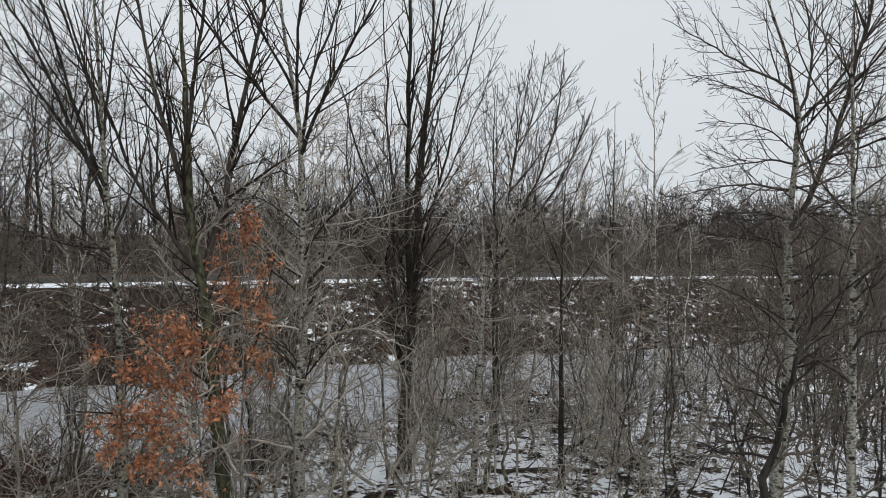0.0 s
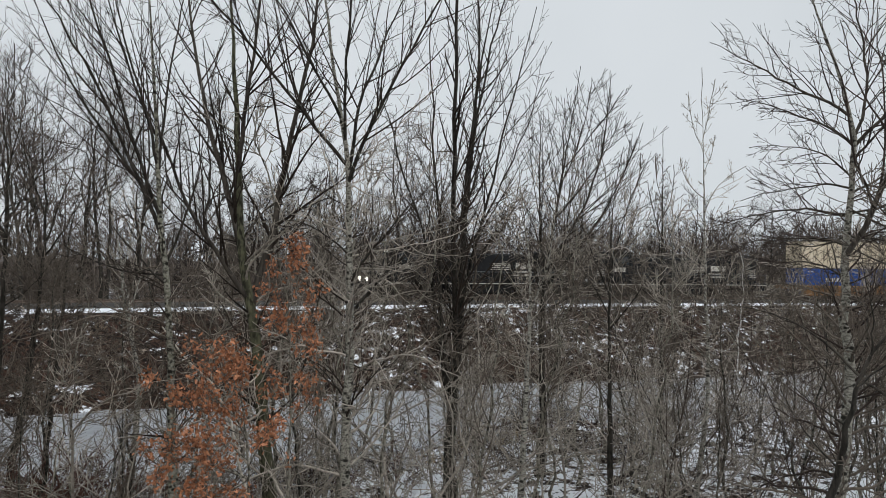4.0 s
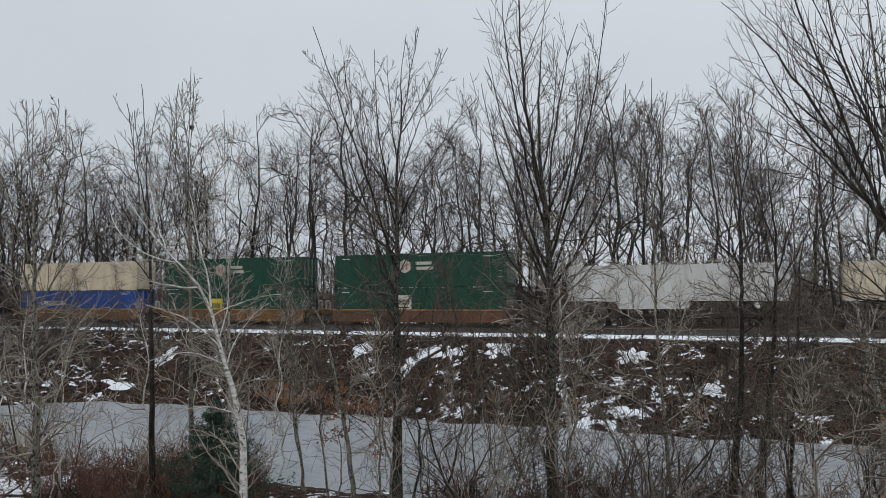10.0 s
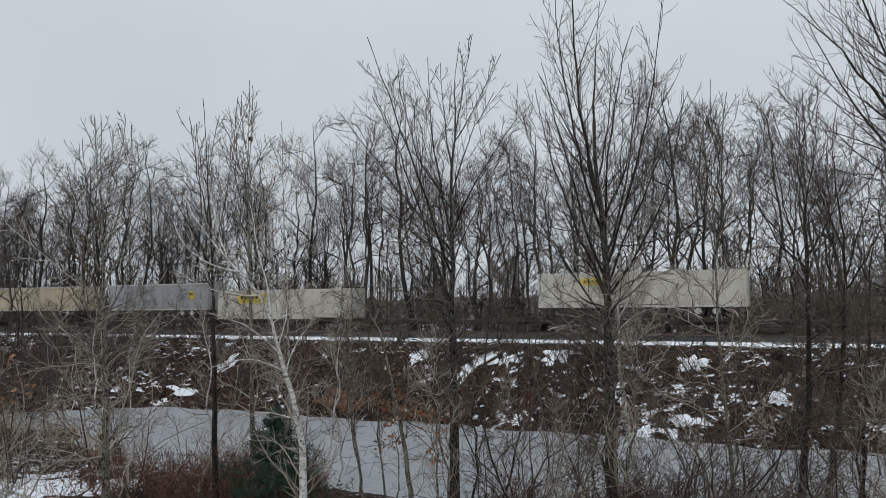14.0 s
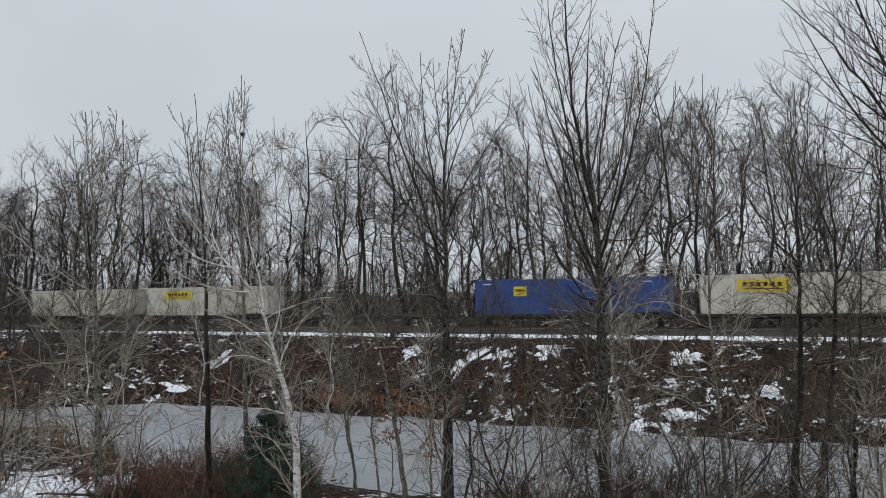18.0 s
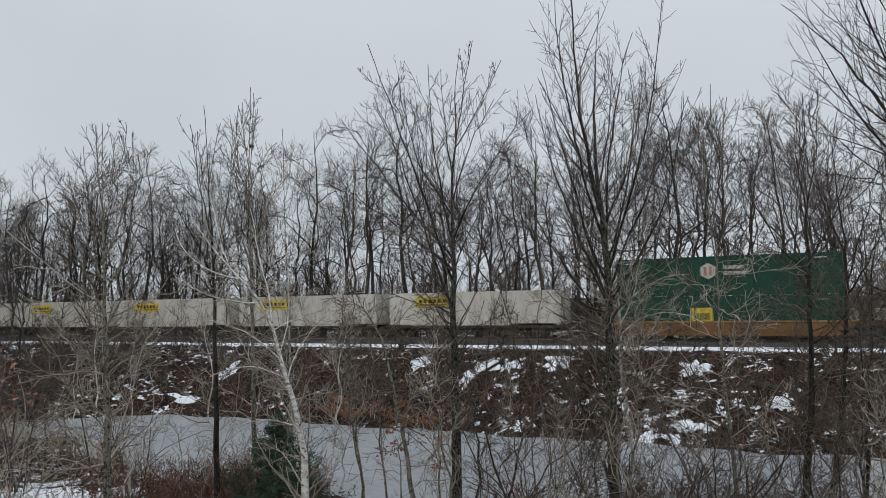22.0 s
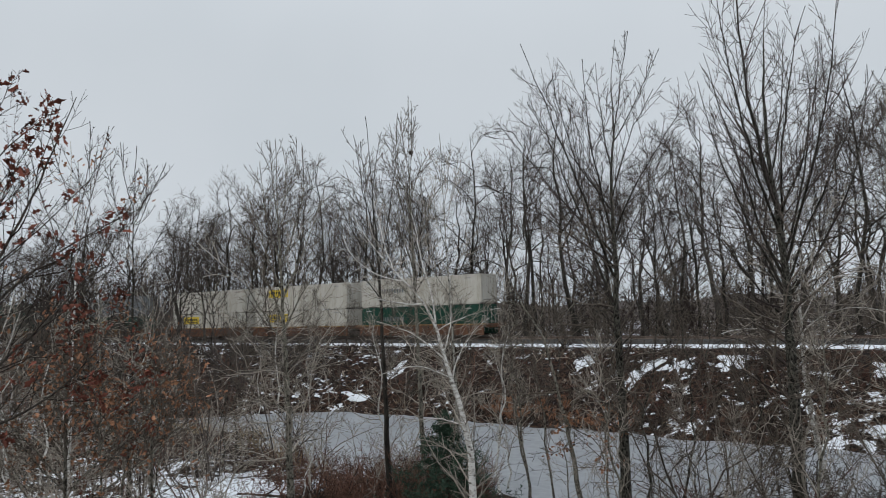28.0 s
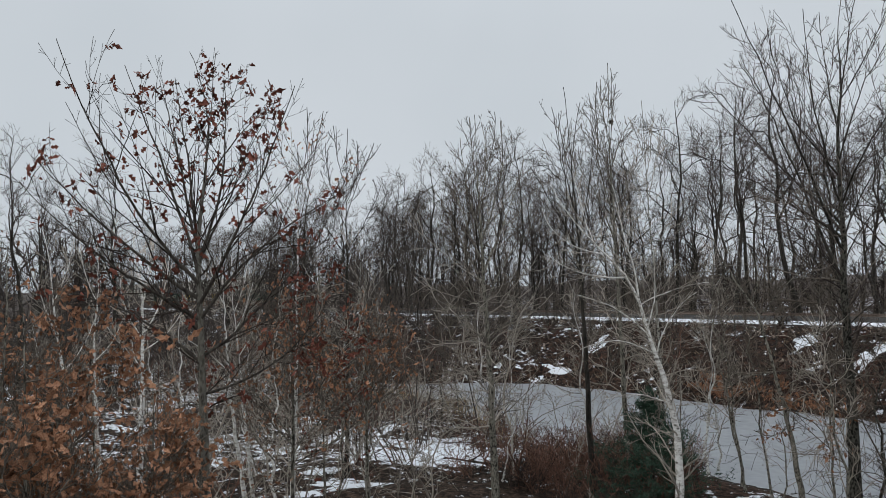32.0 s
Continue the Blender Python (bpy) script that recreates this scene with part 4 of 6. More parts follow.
    shaped_tree("birch_tree", "straight white birch with peeling bark", "tree", -21.08, 9.92, 527, 0.085,
                ((0, 0), (0.84, 0.03), (2.82, 0.12), (4.99, 0.2), (7.53, 0.24), (9.24, 0.32), (10.96, 0.13), (12.43, 0.1)),
                ((8.6, -18, 3.8, -0.04), (9.2, 12, 3.7, 0.01), (7.9, 27, 3.7, 0.02), (10.1, 8, 2.8, 0.05), (7.2, -44, 2.2, -0.01), (6.5, 48, 2.0, 0.08), (5.3, 49, 1.7, 0.09), (10.8, -15, 2.1, -0.05),),
                BARK_BIRCH, TWIG_BROWN, NEAR, low=20, low_mat=TWIG_PALE, low_from=0.15, low_to=0.62, low_len=2.6, limb_bark=BARK_BROWN, leaves=26, leaf_mat=LEAF_BROWN, leaf_size=0.13, leaf_per=4, leaf_from=3)
    shaped_tree("ash_tree", "slim dark bare tree with a narrow pointed crown", "tree", -26.17, 14.66, 528, 0.1,
                ((0, 0), (1.22, 0.03), (5.37, 0.13), (8.68, 0.13), (10.92, 0.13), (13.73, 0.23)),
                ((9.8, -15, 3.7, -0.05), (10.2, 22, 3.1, -0.01), (11.4, -10, 2.4, -0.03), (10.7, 10, 3.0, 0.06), (8.9, 29, 3.0, 0.04), (8.7, -28, 2.8, -0.06),),
                BARK_DARK, TWIG_DARK, NEAR)
    shaped_tree("birch_tree", "crooked pale birch sapling with stubby arms", "tree", -17.69, 10.55, 529, 0.08,
                ((0, 0), (1.44, 0), (2.92, 0), (4.12, -0.05), (5.63, -0.09), (6.84, -0.19), (7.91, -0.07), (8.98, -0.17)),
                ((4.6, -110, 1.7, -0.1), (5.2, 46, 1.9, -0.06), (5.6, -40, 1.6, 0.03), (6.5, 35, 1.8, -0.03), (7.8, -21, 1.5, -0.06), (3.8, 64, 1.6, -0.1),),
                BARK_ASPEN, TWIG_PALE, NEAR, kink=1.5)
    shaped_tree("birch_tree", "thin leaning white birch in the thicket", "tree", -24.45, 5.21, 530, 0.1,
                ((0, 0), (2.24, -0.36), (4.07, -0.66), (5.07, -0.8), (6.06, -0.98), (7.38, -1.1), (8.71, -1.24), (9.86, -1.53)),
                ((6.1, -18, 2.3, -0.01), (7.2, 15, 2.2, 0.05), (5.1, 25, 2.1, 0.07),),
                BARK_BIRCH, TWIG_PALE, NEAR, dense=1.6, side=30)
    shaped_tree("birch_tree", "forked white birch stem in the thicket", "tree", -29.00, 7.70, 531, 0.13,
                ((0, 0), (2.43, 0.07), (4.05, 0.12), (5.69, 0.12), (7.34, 0.1), (9, -0.15), (10.45, -0.33)),
                ((5.7, -18, 3.1, -0.08), (5.9, 17, 3.5, 0.07), (5.3, 38, 2.6, 0.11), (4.7, -38, 2.1, -0.03), (6.9, 8, 3.4, 0),),
                BARK_BIRCH, TWIG_ASH, NEAR, kink=1.5)
    shaped_tree("birch_tree", "thin leaning white birch in the thicket", "tree", -19.37, 8.13, 532, 0.085,
                ((0, 0), (1.58, -0.23), (3.22, -0.47), (4.85, -0.67), (6.05, -0.75), (7.54, -0.82), (8.75, -0.91)),
                ((6.0, 24, 1.9, 0.04), (7.1, -16, 1.7, -0.04), (5.3, -47, 1.4, 0.04),),
                BARK_BIRCH, TWIG_PALE, NEAR, dense=1.6, side=30)
    shaped_tree("birch_tree", "thin leaning white birch in the thicket", "tree", -20.07, 8.51, 533, 0.08,
                ((0, 0), (1.5, -0.14), (3.2, -0.3), (4.75, -0.46), (5.99, -0.56), (7.24, -0.67), (8.49, -0.69)),
                ((5.7, 27, 1.5, 0.04), (6.9, 12, 1.8, 0.05),),
                BARK_BIRCH, TWIG_PALE, NEAR, dense=1.6, side=30)
    shaped_tree("birch_tree", "thin white birch with a dark foot in the thicket", "tree", -32.23, 7.07, 534, 0.1,
                ((0, 0), (1.67, -0.08), (3.64, -0.18), (5.63, -0.23), (7.4, -0.07), (9.41, -0.1)),
                ((4.7, 34, 2.1, 0.07), (7.0, -16, 2.8, -0.06), (7.8, 13, 2.8, 0.07),),
                BARK_BIRCH, TWIG_PALE, NEAR, dense=1.6, side=30)
    shaped_tree("oak_sapling", "slim young oak with rust-orange withered leaves", "tree", 4.45, 13.48, 535, 0.045,
                ((0, 0), (2.58, 0.04), (4.06, 0.06), (5.29, 0.04), (6.52, -0.01), (7.75, -0.07), (7.9, -0.09)),
                ((4.7, -28, 1.2, -0.13), (4.8, 14, 1.4, 0.12), (5.7, -20, 1.4, -0.07), (5.8, 16, 1.4, 0.06), (6.3, -15, 1.3, -0.08), (6.4, 11, 1.3, 0.03), (5.3, 17, 1.3, 0.12), (4.4, 26, 0.9, 0.15), (7.0, 9, 0.8, -0.04),),
                BARK_GREY, TWIG_GREY, NEAR, dense=1.6, side=8, leaves=210, leaf_mat=LEAF_RUST, leaf_size=0.075, leaf_per=5, leaf_gather=0.07, leaf_from=3.0, branch_max=0.5)
    shaped_tree("oak_sapling", "low spreading oak full of rust-orange withered leaves", "tree", 3.94, 13.02, 536, 0.06,
                ((0, 0), (2.82, -0.23), (3.65, -0.29), (4.52, -0.38), (5.2, -0.51), (5.69, -0.65)),
                ((4.7, -47, 1.5, 0.11), (4.3, -61, 2.1, -0.05), (3.9, -90, 1.5, 0.25), (4.9, -26, 1.1, 0.11), (3.6, -86, 1.9, 0.1), (5.0, 14, 0.8, -0.25), (4.2, -40, 1.4, 0.11), (3.6, -70, 2.0, 0.03), (3.8, 24, 1.0, -0.01), (3.6, -100, 1.2, -0.17),),
                BARK_GREY, TWIG_GREY, NEAR, dense=1.6, side=8, leaves=520, leaf_mat=LEAF_RUST, leaf_size=0.075, leaf_per=5, leaf_gather=0.08, branch_max=0.7)
    shaped_tree("oak_sapling", "slim young oak with sparse reddish leaves", "tree", -15.04, 7.92, 537, 0.045,
                ((0, 0), (2.45, -0.03), (3.97, -0.05), (5.44, -0.08), (6.68, -0.08), (7.68, -0.11)),
                ((4.7, -25, 1.7, 0.03), (5.0, 41, 1.6, -0.05), (5.4, -26, 1.8, -0.01), (5.7, 29, 1.7, 0.01), (6.4, -19, 1.3, -0.03), (6.6, 20, 1.3, 0.02), (4.3, 61, 1.4, -0.08),),
                BARK_GREY, TWIG_BROWN, NEAR, dense=1.4, side=10, leaves=110, leaf_mat=LEAF_DARK, leaf_size=0.1, leaf_per=4, leaf_gather=0.07, leaf_from=2.2, branch_max=1.0)
    shaped_tree("oak_sapling", "young oak with brown and reddish hanging leaves", "tree", -13.18, 2.93, 538, 0.05,
                ((0, 0), (3.83, -0.09), (4.77, -0.11), (5.67, -0.15), (6.48, -0.18), (7.2, -0.23)),
                ((5.1, -33, 1.3, 0.05), (5.3, 41, 1.3, -0.03), (5.8, -33, 1.4, 0.02), (5.9, 35, 1.2, -0.02), (6.4, -24, 1.1, -0.01), (6.6, 25, 1.0, 0), (4.6, 62, 1.3, -0.07), (4.5, -56, 1.3, 0.03),),
                BARK_GREY, TWIG_BROWN, NEAR, dense=1.4, side=10, leaves=200, leaf_mat=LEAF_BROWN, leaf_size=0.1, leaf_per=4, leaf_gather=0.07, leaf_from=1.6, branch_max=1.0)
    plant("birch_tree", "pale mottled birch with fine drooping twigs", "tree", 12.9, 6.9, 21, 12.0, 0.1, BARK_POPLAR, TWIG_GREY, NEAR, fork=0.35, limbs=13, spread=48, limb_len=0.45, limb_bark=BARK_BROWN, wander=0.14, crook=0.18)
    plant("oak_sapling", "young oak hung with rusty brown leaves", "tree", -10.4, 1.5, 45, 7.2, 0.05, BARK_GREY, TWIG_GREY, NEAR, extra=10, fork=0.3, limbs=15, spread=54, limb_len=0.45, branches=6, twigs=4, leaves=380, leaf_mat=LEAF_BROWN, leaf_size=0.125, leaf_gather=0.1, leaf_per=4, leaf_from=2.8)
    plant("oak_sapling", "young oak hung with rusty brown leaves", "tree", -11.3, 3.2, 46, 6.2, 0.05, BARK_GREY, TWIG_GREY, NEAR, extra=10, fork=0.3, limbs=15, spread=58, limb_len=0.5, branches=6, twigs=4, leaves=380, leaf_mat=LEAF_BROWN, leaf_size=0.125, leaf_gather=0.1, leaf_per=4, leaf_from=2.2)
    plant("oak_sapling", "slim oak with reddish leaves in its lower crown", "tree", -15.6, 7.4, 47, 8.4, 0.06, BARK_GREY, TWIG_GREY, NEAR, extra=10, fork=0.35, limbs=14, spread=54, limb_len=0.5, branches=6, twigs=4, leaves=170, leaf_mat=LEAF_BROWN, leaf_size=0.095, leaf_per=5, leaf_from=2.8, leaf_to=8.0)
    plant("oak_sapling", "slim oak with a few rusty leaves remaining", "tree", -16.2, 9.6, 48, 8.0, 0.05, BARK_GREY, TWIG_GREY, NEAR, extra=10, fork=0.35, limbs=12, spread=54, limb_len=0.45, branches=6, twigs=4, leaves=120, leaf_mat=LEAF_BROWN, leaf_size=0.095, leaf_per=5, leaf_from=2.8, leaf_to=7.5)
    plant("oak_sapling", "slim oak with rusty brown leaves", "tree", -13.2, 1.4, 49, 8.2, 0.05, BARK_GREY, TWIG_GREY, NEAR, extra=10, fork=0.4, limbs=12, spread=50, limb_len=0.4, branches=6, twigs=4, leaves=130, leaf_mat=LEAF_BROWN, leaf_size=0.09, leaf_per=6, leaf_from=3.5)
    plant("oak_sapling", "low young oak with rusty brown leaves", "tree", -14.6, 2.4, 43, 5.2, 0.06, BARK_GREY, TWIG_BROWN, NEAR, extra=10, fork=0.15, limbs=14, spread=60, limb_len=0.75, branches=7, twigs=5, leaves=420, leaf_mat=LEAF_BROWN, leaf_size=0.1, leaf_per=5)


near_trees()


def saplings():
    """Slim young trees copied from a few kinds."""
    rng = np.random.default_rng(31)
    spec = ((BARK_GREY, TWIG_PALE, "slim bare grey sapling on the near bank"), (BARK_MOTTLE, TWIG_GREY, "slim bare dark sapling on the near bank"), (BARK_BIRCH, TWIG_PALE, "slim white birch sapling in the thicket"), (BARK_GREY, TWIG_GREY, "slim bare ash-grey sapling on the near bank"))
    kinds = []
    for i in range(8):
        bark, twig, label = spec[i % 4]
        t = thing("sapling", label, "tree", "saplings on the near bank", Matrix.Translation((14 + 2.4 * i, 22.0 + (i % 3), float(ground_z(14 + 2.4 * i, 22.0 + (i % 3))) - 0.05)))
        L0, L1, L2, L3, L4 = grow(400 + i, 6.0 + 0.6 * i, 0.042 + 0.004 * (i % 3), lean=(rng.normal() * 0.5, rng.normal() * 0.5), fork=0.2, reach=0.95, limbs=12, spread=44, limb_len=0.38, branches=4, twigs=4, shoots=1, extra=10, thin=0.55, k3=3, kink=0.075, wander=0.2, crook=0.28, floor=0.008)
        piece("trunk", mesh_of("trunk", *tubes(*L0, 8), smooth=True), bark, t)
        piece("crown", mesh_of("crown", *join(tubes(L1[0][:, [0, 3, 6, 9, 11]], L1[1][:, [0, 3, 6, 9, 11]], 4), tubes(L2[0][:, [0, 3, 6]], L2[1][:, [0, 3, 6]], 3), tubes(*L3, 3))), twig, t)
        kinds.append(t)
    for n, x0, x1, y0, y1, pick in ((20, 5, 34, 14, 27, (0, 4, 3, 7)), (26, 7, 44, 13, 31, (0, 1, 3, 4, 5, 7)), (18, -17, 7, 18, 27, (0, 1, 4, 5, 3)), (44, -62, -17, 1, 31, (2, 2, 6, 3, 1, 0)), (12, -16, 8, 17, 27, (0, 1, 4, 5, 3, 7)), (14, 3, 21, 16.5, 26, (0, 4, 3, 7, 0)), (52, 15, 34, 8, 20, (1, 5, 1, 1, 4))):
        k = 0
        while k < n:
            x, y = x0 + (x1 - x0) * rng.random(), y0 + (y1 - y0) * rng.random()
            if math.hypot(x, y) < (16.5 if 0.5 < x < 7 else 14) or y > near_shore(x) - 0.5:
                continue
            m = Matrix.Translation((x, y, float(ground_z(x, y)) - 0.05)) @ Matrix.Rotation(rng.random() * 6.28, 4, "Z")
            s = (1.0 if x1 == 21 else 0.85 if x1 == 8 else 0.6) + (0.3 if x1 == 8 else 0.55) * rng.random()
            copy_thing(kinds[pick[int(rng.integers(len(pick)))]], m).scale = (s, s, s)
            k += 1

    for k in range(56):
        s0 = -70 + 130 * rng.random()
        x, y, _ = on_track(s0, -9.5 - 8.0 * rng.random())
        m = Matrix.Translation((x, y, float(ground_z(x, y)) - 0.05)) @ Matrix.Rotation(rng.random() * 6.28, 4, "Z")
        ob = copy_thing(kinds[(1, 5)[k % 2]], m)
        s = 0.6 + 0.5 * rng.random()
        ob.scale = (s, s, s)
        tagged(ob, "slim bare dark young tree on the railway bank", group="young trees on the railway bank")


saplings()


def nest():
    """A small dark nest of twigs wedged in the aspen's top."""
    rng = np.random.default_rng(4)
    n = 70
    a, e = rng.random(n) * 6.28, (rng.random(n) - 0.5) * 1.6
    c = np.stack([np.cos(a) * np.cos(e), np.sin(a) * np.cos(e), np.sin(e) * 0.7], 1) * 0.11
    d = unit(np.cross(c, rng.normal(size=(n, 3)))) * 0.12
    P = np.stack([c - d, c * 1.05, c + d], 1)
    ob = piece("bird_nest", mesh_of("bird_nest", *tubes(P * 0.6, np.full((n, 3), 0.007), 3)), TWIG_DARK)
    ob.matrix_basis = Matrix.Translation((-18.95, 22.25, 8.75))
    tagged(ob, "small dark bird nest of twigs in a treetop", "nest")


nest()


def fallen_log(x, y, length, r, turn, bark, label):
    rng = np.random.default_rng(int(abs(x * 7 + y * 3)))
    s = np.linspace(-0.5, 0.5, 7) * length
    px, py = x + s * math.cos(turn), y + s * math.sin(turn)
    P = np.stack([px, py, ground_z(px, py) + r * 0.6 + rng.normal(size=7) * 0.02], 1)[None] - np.array((x, y, 0))
    R = np.linspace(1, 0.55, 7)[None] * r
    Q, S, _, _ = spawn(rng, P, R, 5, 0.2, 0.95, 55, length * 0.28, 0.2, 4, 0.5, 0.15, 0.4)
    t = thing("fallen_log", label, "log", "fallen logs", Matrix.Translation((x, y, 0)))
    piece("trunk", mesh_of("trunk", *tubes(P, R, 9), smooth=True), bark, t)
    for k in range(len(Q)):
        piece("branch_stub", mesh_of("branch_stub", *tubes(Q[k:k + 1], S[k:k + 1], 5)), bark, t)


fallen_log(20.5, 20.5, 4.5, 0.1, 0.3, BARK_DARK, "dark fallen log on the snowy bank")
fallen_log(16.0, 18.5, 3.5, 0.08, -0.5, BARK_BROWN, "brown fallen branch on the snowy bank")
fallen_log(-24.5, 20.0, 4.0, 0.09, 0.2, BARK_DARK, "dark fallen log beside the pond")
fallen_log(-6.5, 26.2, 3.5, 0.07, 1.0, BARK_BROWN, "brown fallen branch at the pond edge")
fallen_log(1.5, 24.5, 4.5, 0.08, -0.2, BARK_GREY, "grey fallen stem at the pond edge")


def snow_patch(x, y, rx, ry, turn, seed):
    """A thin rounded patch of snow lying on the ground, with a ragged outline."""
    rng = np.random.default_rng(seed)
    n, rings = 56, (0.0, 0.35, 0.65, 0.88, 1.0)
    a = np.linspace(0, 2 * np.pi, n, endpoint=False)
    edge = 1 + sum(rng.normal() * 0.13 * np.sin(a * k + rng.random() * 6.28) for k in range(2, 10)) + rng.normal(size=n) * 0.09
    edge = np.clip(edge, 0.35, 1.8)
    V = []
    for i, q in enumerate(rings):
        u, v = np.cos(a) * edge * q * rx, np.sin(a) * edge * q * ry
        px, py = x + u * math.cos(turn) - v * math.sin(turn), y + u * math.sin(turn) + v * math.cos(turn)
        V.append(np.stack([px - x, py - y, ground_z(px, py) + (0.07, 0.065, 0.055, 0.035, -0.03)[i]], 1))
    V = np.concatenate(V)
    i = np.arange(len(V)).reshape(len(rings), n)
    j = np.roll(i, -1, axis=1)
    Q = np.stack([i[:-1], i[1:], j[1:], j[:-1]], -1).reshape(-1, 4)
    ob = piece("snow_patch", mesh_of("snow_patch", V, Q, True), PATCH)
    ob.matrix_basis = Matrix.Translation((x, y, 0))
    tagged(ob, "thin white snow patch left on the ground", "snow", "snow patches", "structure")


def snow():
    snow_patch(-26.4, 49.8, 0.75, 1.0, 0.2, 1)
    snow_patch(-21.5, 48.9, 0.6, 2.4, -0.25, 2)
    snow_patch(-19.4, 49.8, 0.9, 1.1, 0.3, 3)
    snow_patch(-15.9, 50.3, 1.2, 0.8, 0.1, 4)
    snow_patch(-6.2, 43.7, 0.9, 0.25, 0.0, 5)
    snow_patch(-11.5, 46.4, 0.8, 0.4, 0.0, 6)
    snow_patch(-43.5, 43.8, 1.4, 0.4, 0.1, 7)
    snow_patch(-43.2, 47.9, 0.7, 1.4, 0.0, 8)
    snow_patch(-7.0, 49.8, 1.0, 0.7, 0.0, 9)
    snow_patch(-2.0, 46.3, 0.8, 0.5, 0.0, 10)
    snow_patch(3.0, 44.3, 0.9, 0.3, 0.0, 11)
    rng = np.random.default_rng(21)
    for k in range(30):
        snow_patch(-28.6 + 3.0 * rng.normal(), 19.6 + 1.3 * rng.normal(), 0.8 + 0.9 * rng.random(), 0.45 + 0.6 * rng.random(), 0.4 * rng.normal(), 40 + k)
    for k in range(26):
        snow_patch(-24 - 30 * rng.random(), 8 + 15 * rng.random(), 0.4 + 0.9 * rng.random(), 0.3 + 0.5 * rng.random(), rng.normal(), 80 + k)


snow()


def spruce():
    t = thing("spruce_tree", "small dark green spruce beside a white birch", "tree", NEAR, Matrix.Translation((-15.65, 19.75, float(ground_z(-15.65, 19.75)) - 0.05)))
    rng = np.random.default_rng(77)
    h = 4.0
    P, R = trunk_path(rng, h, 0.07, (0, 0), 1, 10, 0.08)
    piece("trunk", mesh_of("trunk", *tubes(P, R, 8), smooth=True), BARK_BROWN, t)
    n = 70
    s = np.linspace(0.06, 0.97, n)
    a = np.arange(n) * 2.4
    L = ((1 - s) ** 1.15 * 2.9 + 0.1) * (0.5 + 0.75 * rng.random(n))
    d = np.stack([np.cos(a), np.sin(a), np.full(n, -0.12)], 1)
    k = np.linspace(0, 1, 5)
    B = np.stack([np.zeros(n), np.zeros(n), s * h], 1)[:, None] + d[:, None] * (L[:, None] * k)[:, :, None] + np.array((0, 0, 0.22)) * (L[:, None] * k ** 2)[:, :, None]
    S = np.full((n, 5), 0.012) * np.linspace(1, 0.4, 5)
    side = spawn(rng, B, S, 12, 0.1, 1.0, 48, L * 0.35, -0.1, 3, 0.7, 0.08, 0.5, 0.005)
    piece("bough", mesh_of("bough", *join(tubes(B, S, 4), tubes(side[0], side[1], 3))), BARK_BROWN, t)
    allp = np.concatenate([side[0][:, 1], side[0][:, 2], side[0][:, 0]])
    piece("foliage", mesh_of("foliage", *leaf_cards(rng, allp, 7, 0.11, 0.25, 0.03, lobed=False, width=0.1)), NEEDLE, t, "dark green needles")


spruce()


# ---- the wood behind the railway: bare trees copied from eight kinds ----
def wood():
    rng = np.random.default_rng(8)
    kinds = []
    for i in range(8):
        h = 16.0 + 0.6 * i
        t = thing("wood_tree", "tall bare dark tree in the wood behind the railway", "tree", "trees behind the railway", Matrix.Translation((-30 + i * 9.3, 70.0 + (i % 3) * 2, -1.1)))
        oak = i % 3 == 0
        P0, R0 = trunk_path(rng, h * (0.8 if oak else 0.97), 0.15 + 0.03 * (i % 3), (rng.normal() * 0.9, rng.normal() * 0.9), 1.0, 12, 0.1, 0.05)
        P1, R1, _, _ = spawn(rng, P0, R0, 9 if oak else 8, 0.26 if oak else 0.34, 0.95, 44 if oak else 34, h * (0.66 if oak else 0.52), 0.75, 10, 0.68, 0.3, 0.6, 0.04, (0.75, 0.4))
        len1 = np.linalg.norm(P1[:, -1] - P1[:, 0], axis=1)
        P2, R2, _, _ = spawn(rng, P1, R1, 6, 0.2, 0.96, 42, np.clip(len1 * 0.5, 1.0, 3.8), 0.6, 6, 0.6, 0.19, 0.6, 0.02)
        P3, R3, _, _ = spawn(rng, P2, R2, 5, 0.12, 0.92, 42, 1.6, 0.4, 4, 0.6, 0.2, 0.55, 0.0155)
        P4, R4, _, _ = spawn(rng, P3, R3, 1, 0.15, 0.8, 42, 0.85, 0.4, 2, 0.8, 0.12, 0.5, 0.013)
        bark = BARK_DARK if i % 2 else BARK_WOOD
        piece("trunk", mesh_of("trunk", *tubes(P0, R0, 8), smooth=True), bark, t)
        for j in range(len(P1)):
            piece("limb", mesh_of("limb", *tubes(P1[j:j + 1], R1[j:j + 1], 5), smooth=True), bark, t)
        tagged(piece("crown", mesh_of("crown", *join(tubes(P2, R2, 3), tubes(P3, R3, 3), tubes(P4, R4, 3))), TWIG_MAPLE if i % 2 else TWIG_WOOD, t, "fine bare branches and twigs"), kind="stuff")
        kinds.append(t)
    for row, (y0, step, x0, x1) in enumerate(((67.5, 5.6, -105, 75), (73.5, 4.6, -120, 95), (81, 4.8, -130, 120), (90, 7.5, -150, 60))):
        x = x0 + rng.random() * 3
        while x < x1:
            if not (row < 2 and 42 < x and rng.random() < 0.55):
                k = kinds[int(rng.integers(8))]
                s = 0.98 + 0.3 * rng.random()
                s *= float(np.interp(x, (3, 9, 16), (1.0, 0.8, 0.55)))
                m = Matrix.Translation((x, y0 + rng.normal() * 1.3 + float(bend(min(x, 90))), -1.15)) @ Matrix.Rotation(rng.random() * 6.28, 4, "Z")
                copy_thing(k, m).scale = (s, s, s)
            x += step * (0.55 + 0.9 * rng.random())


wood()


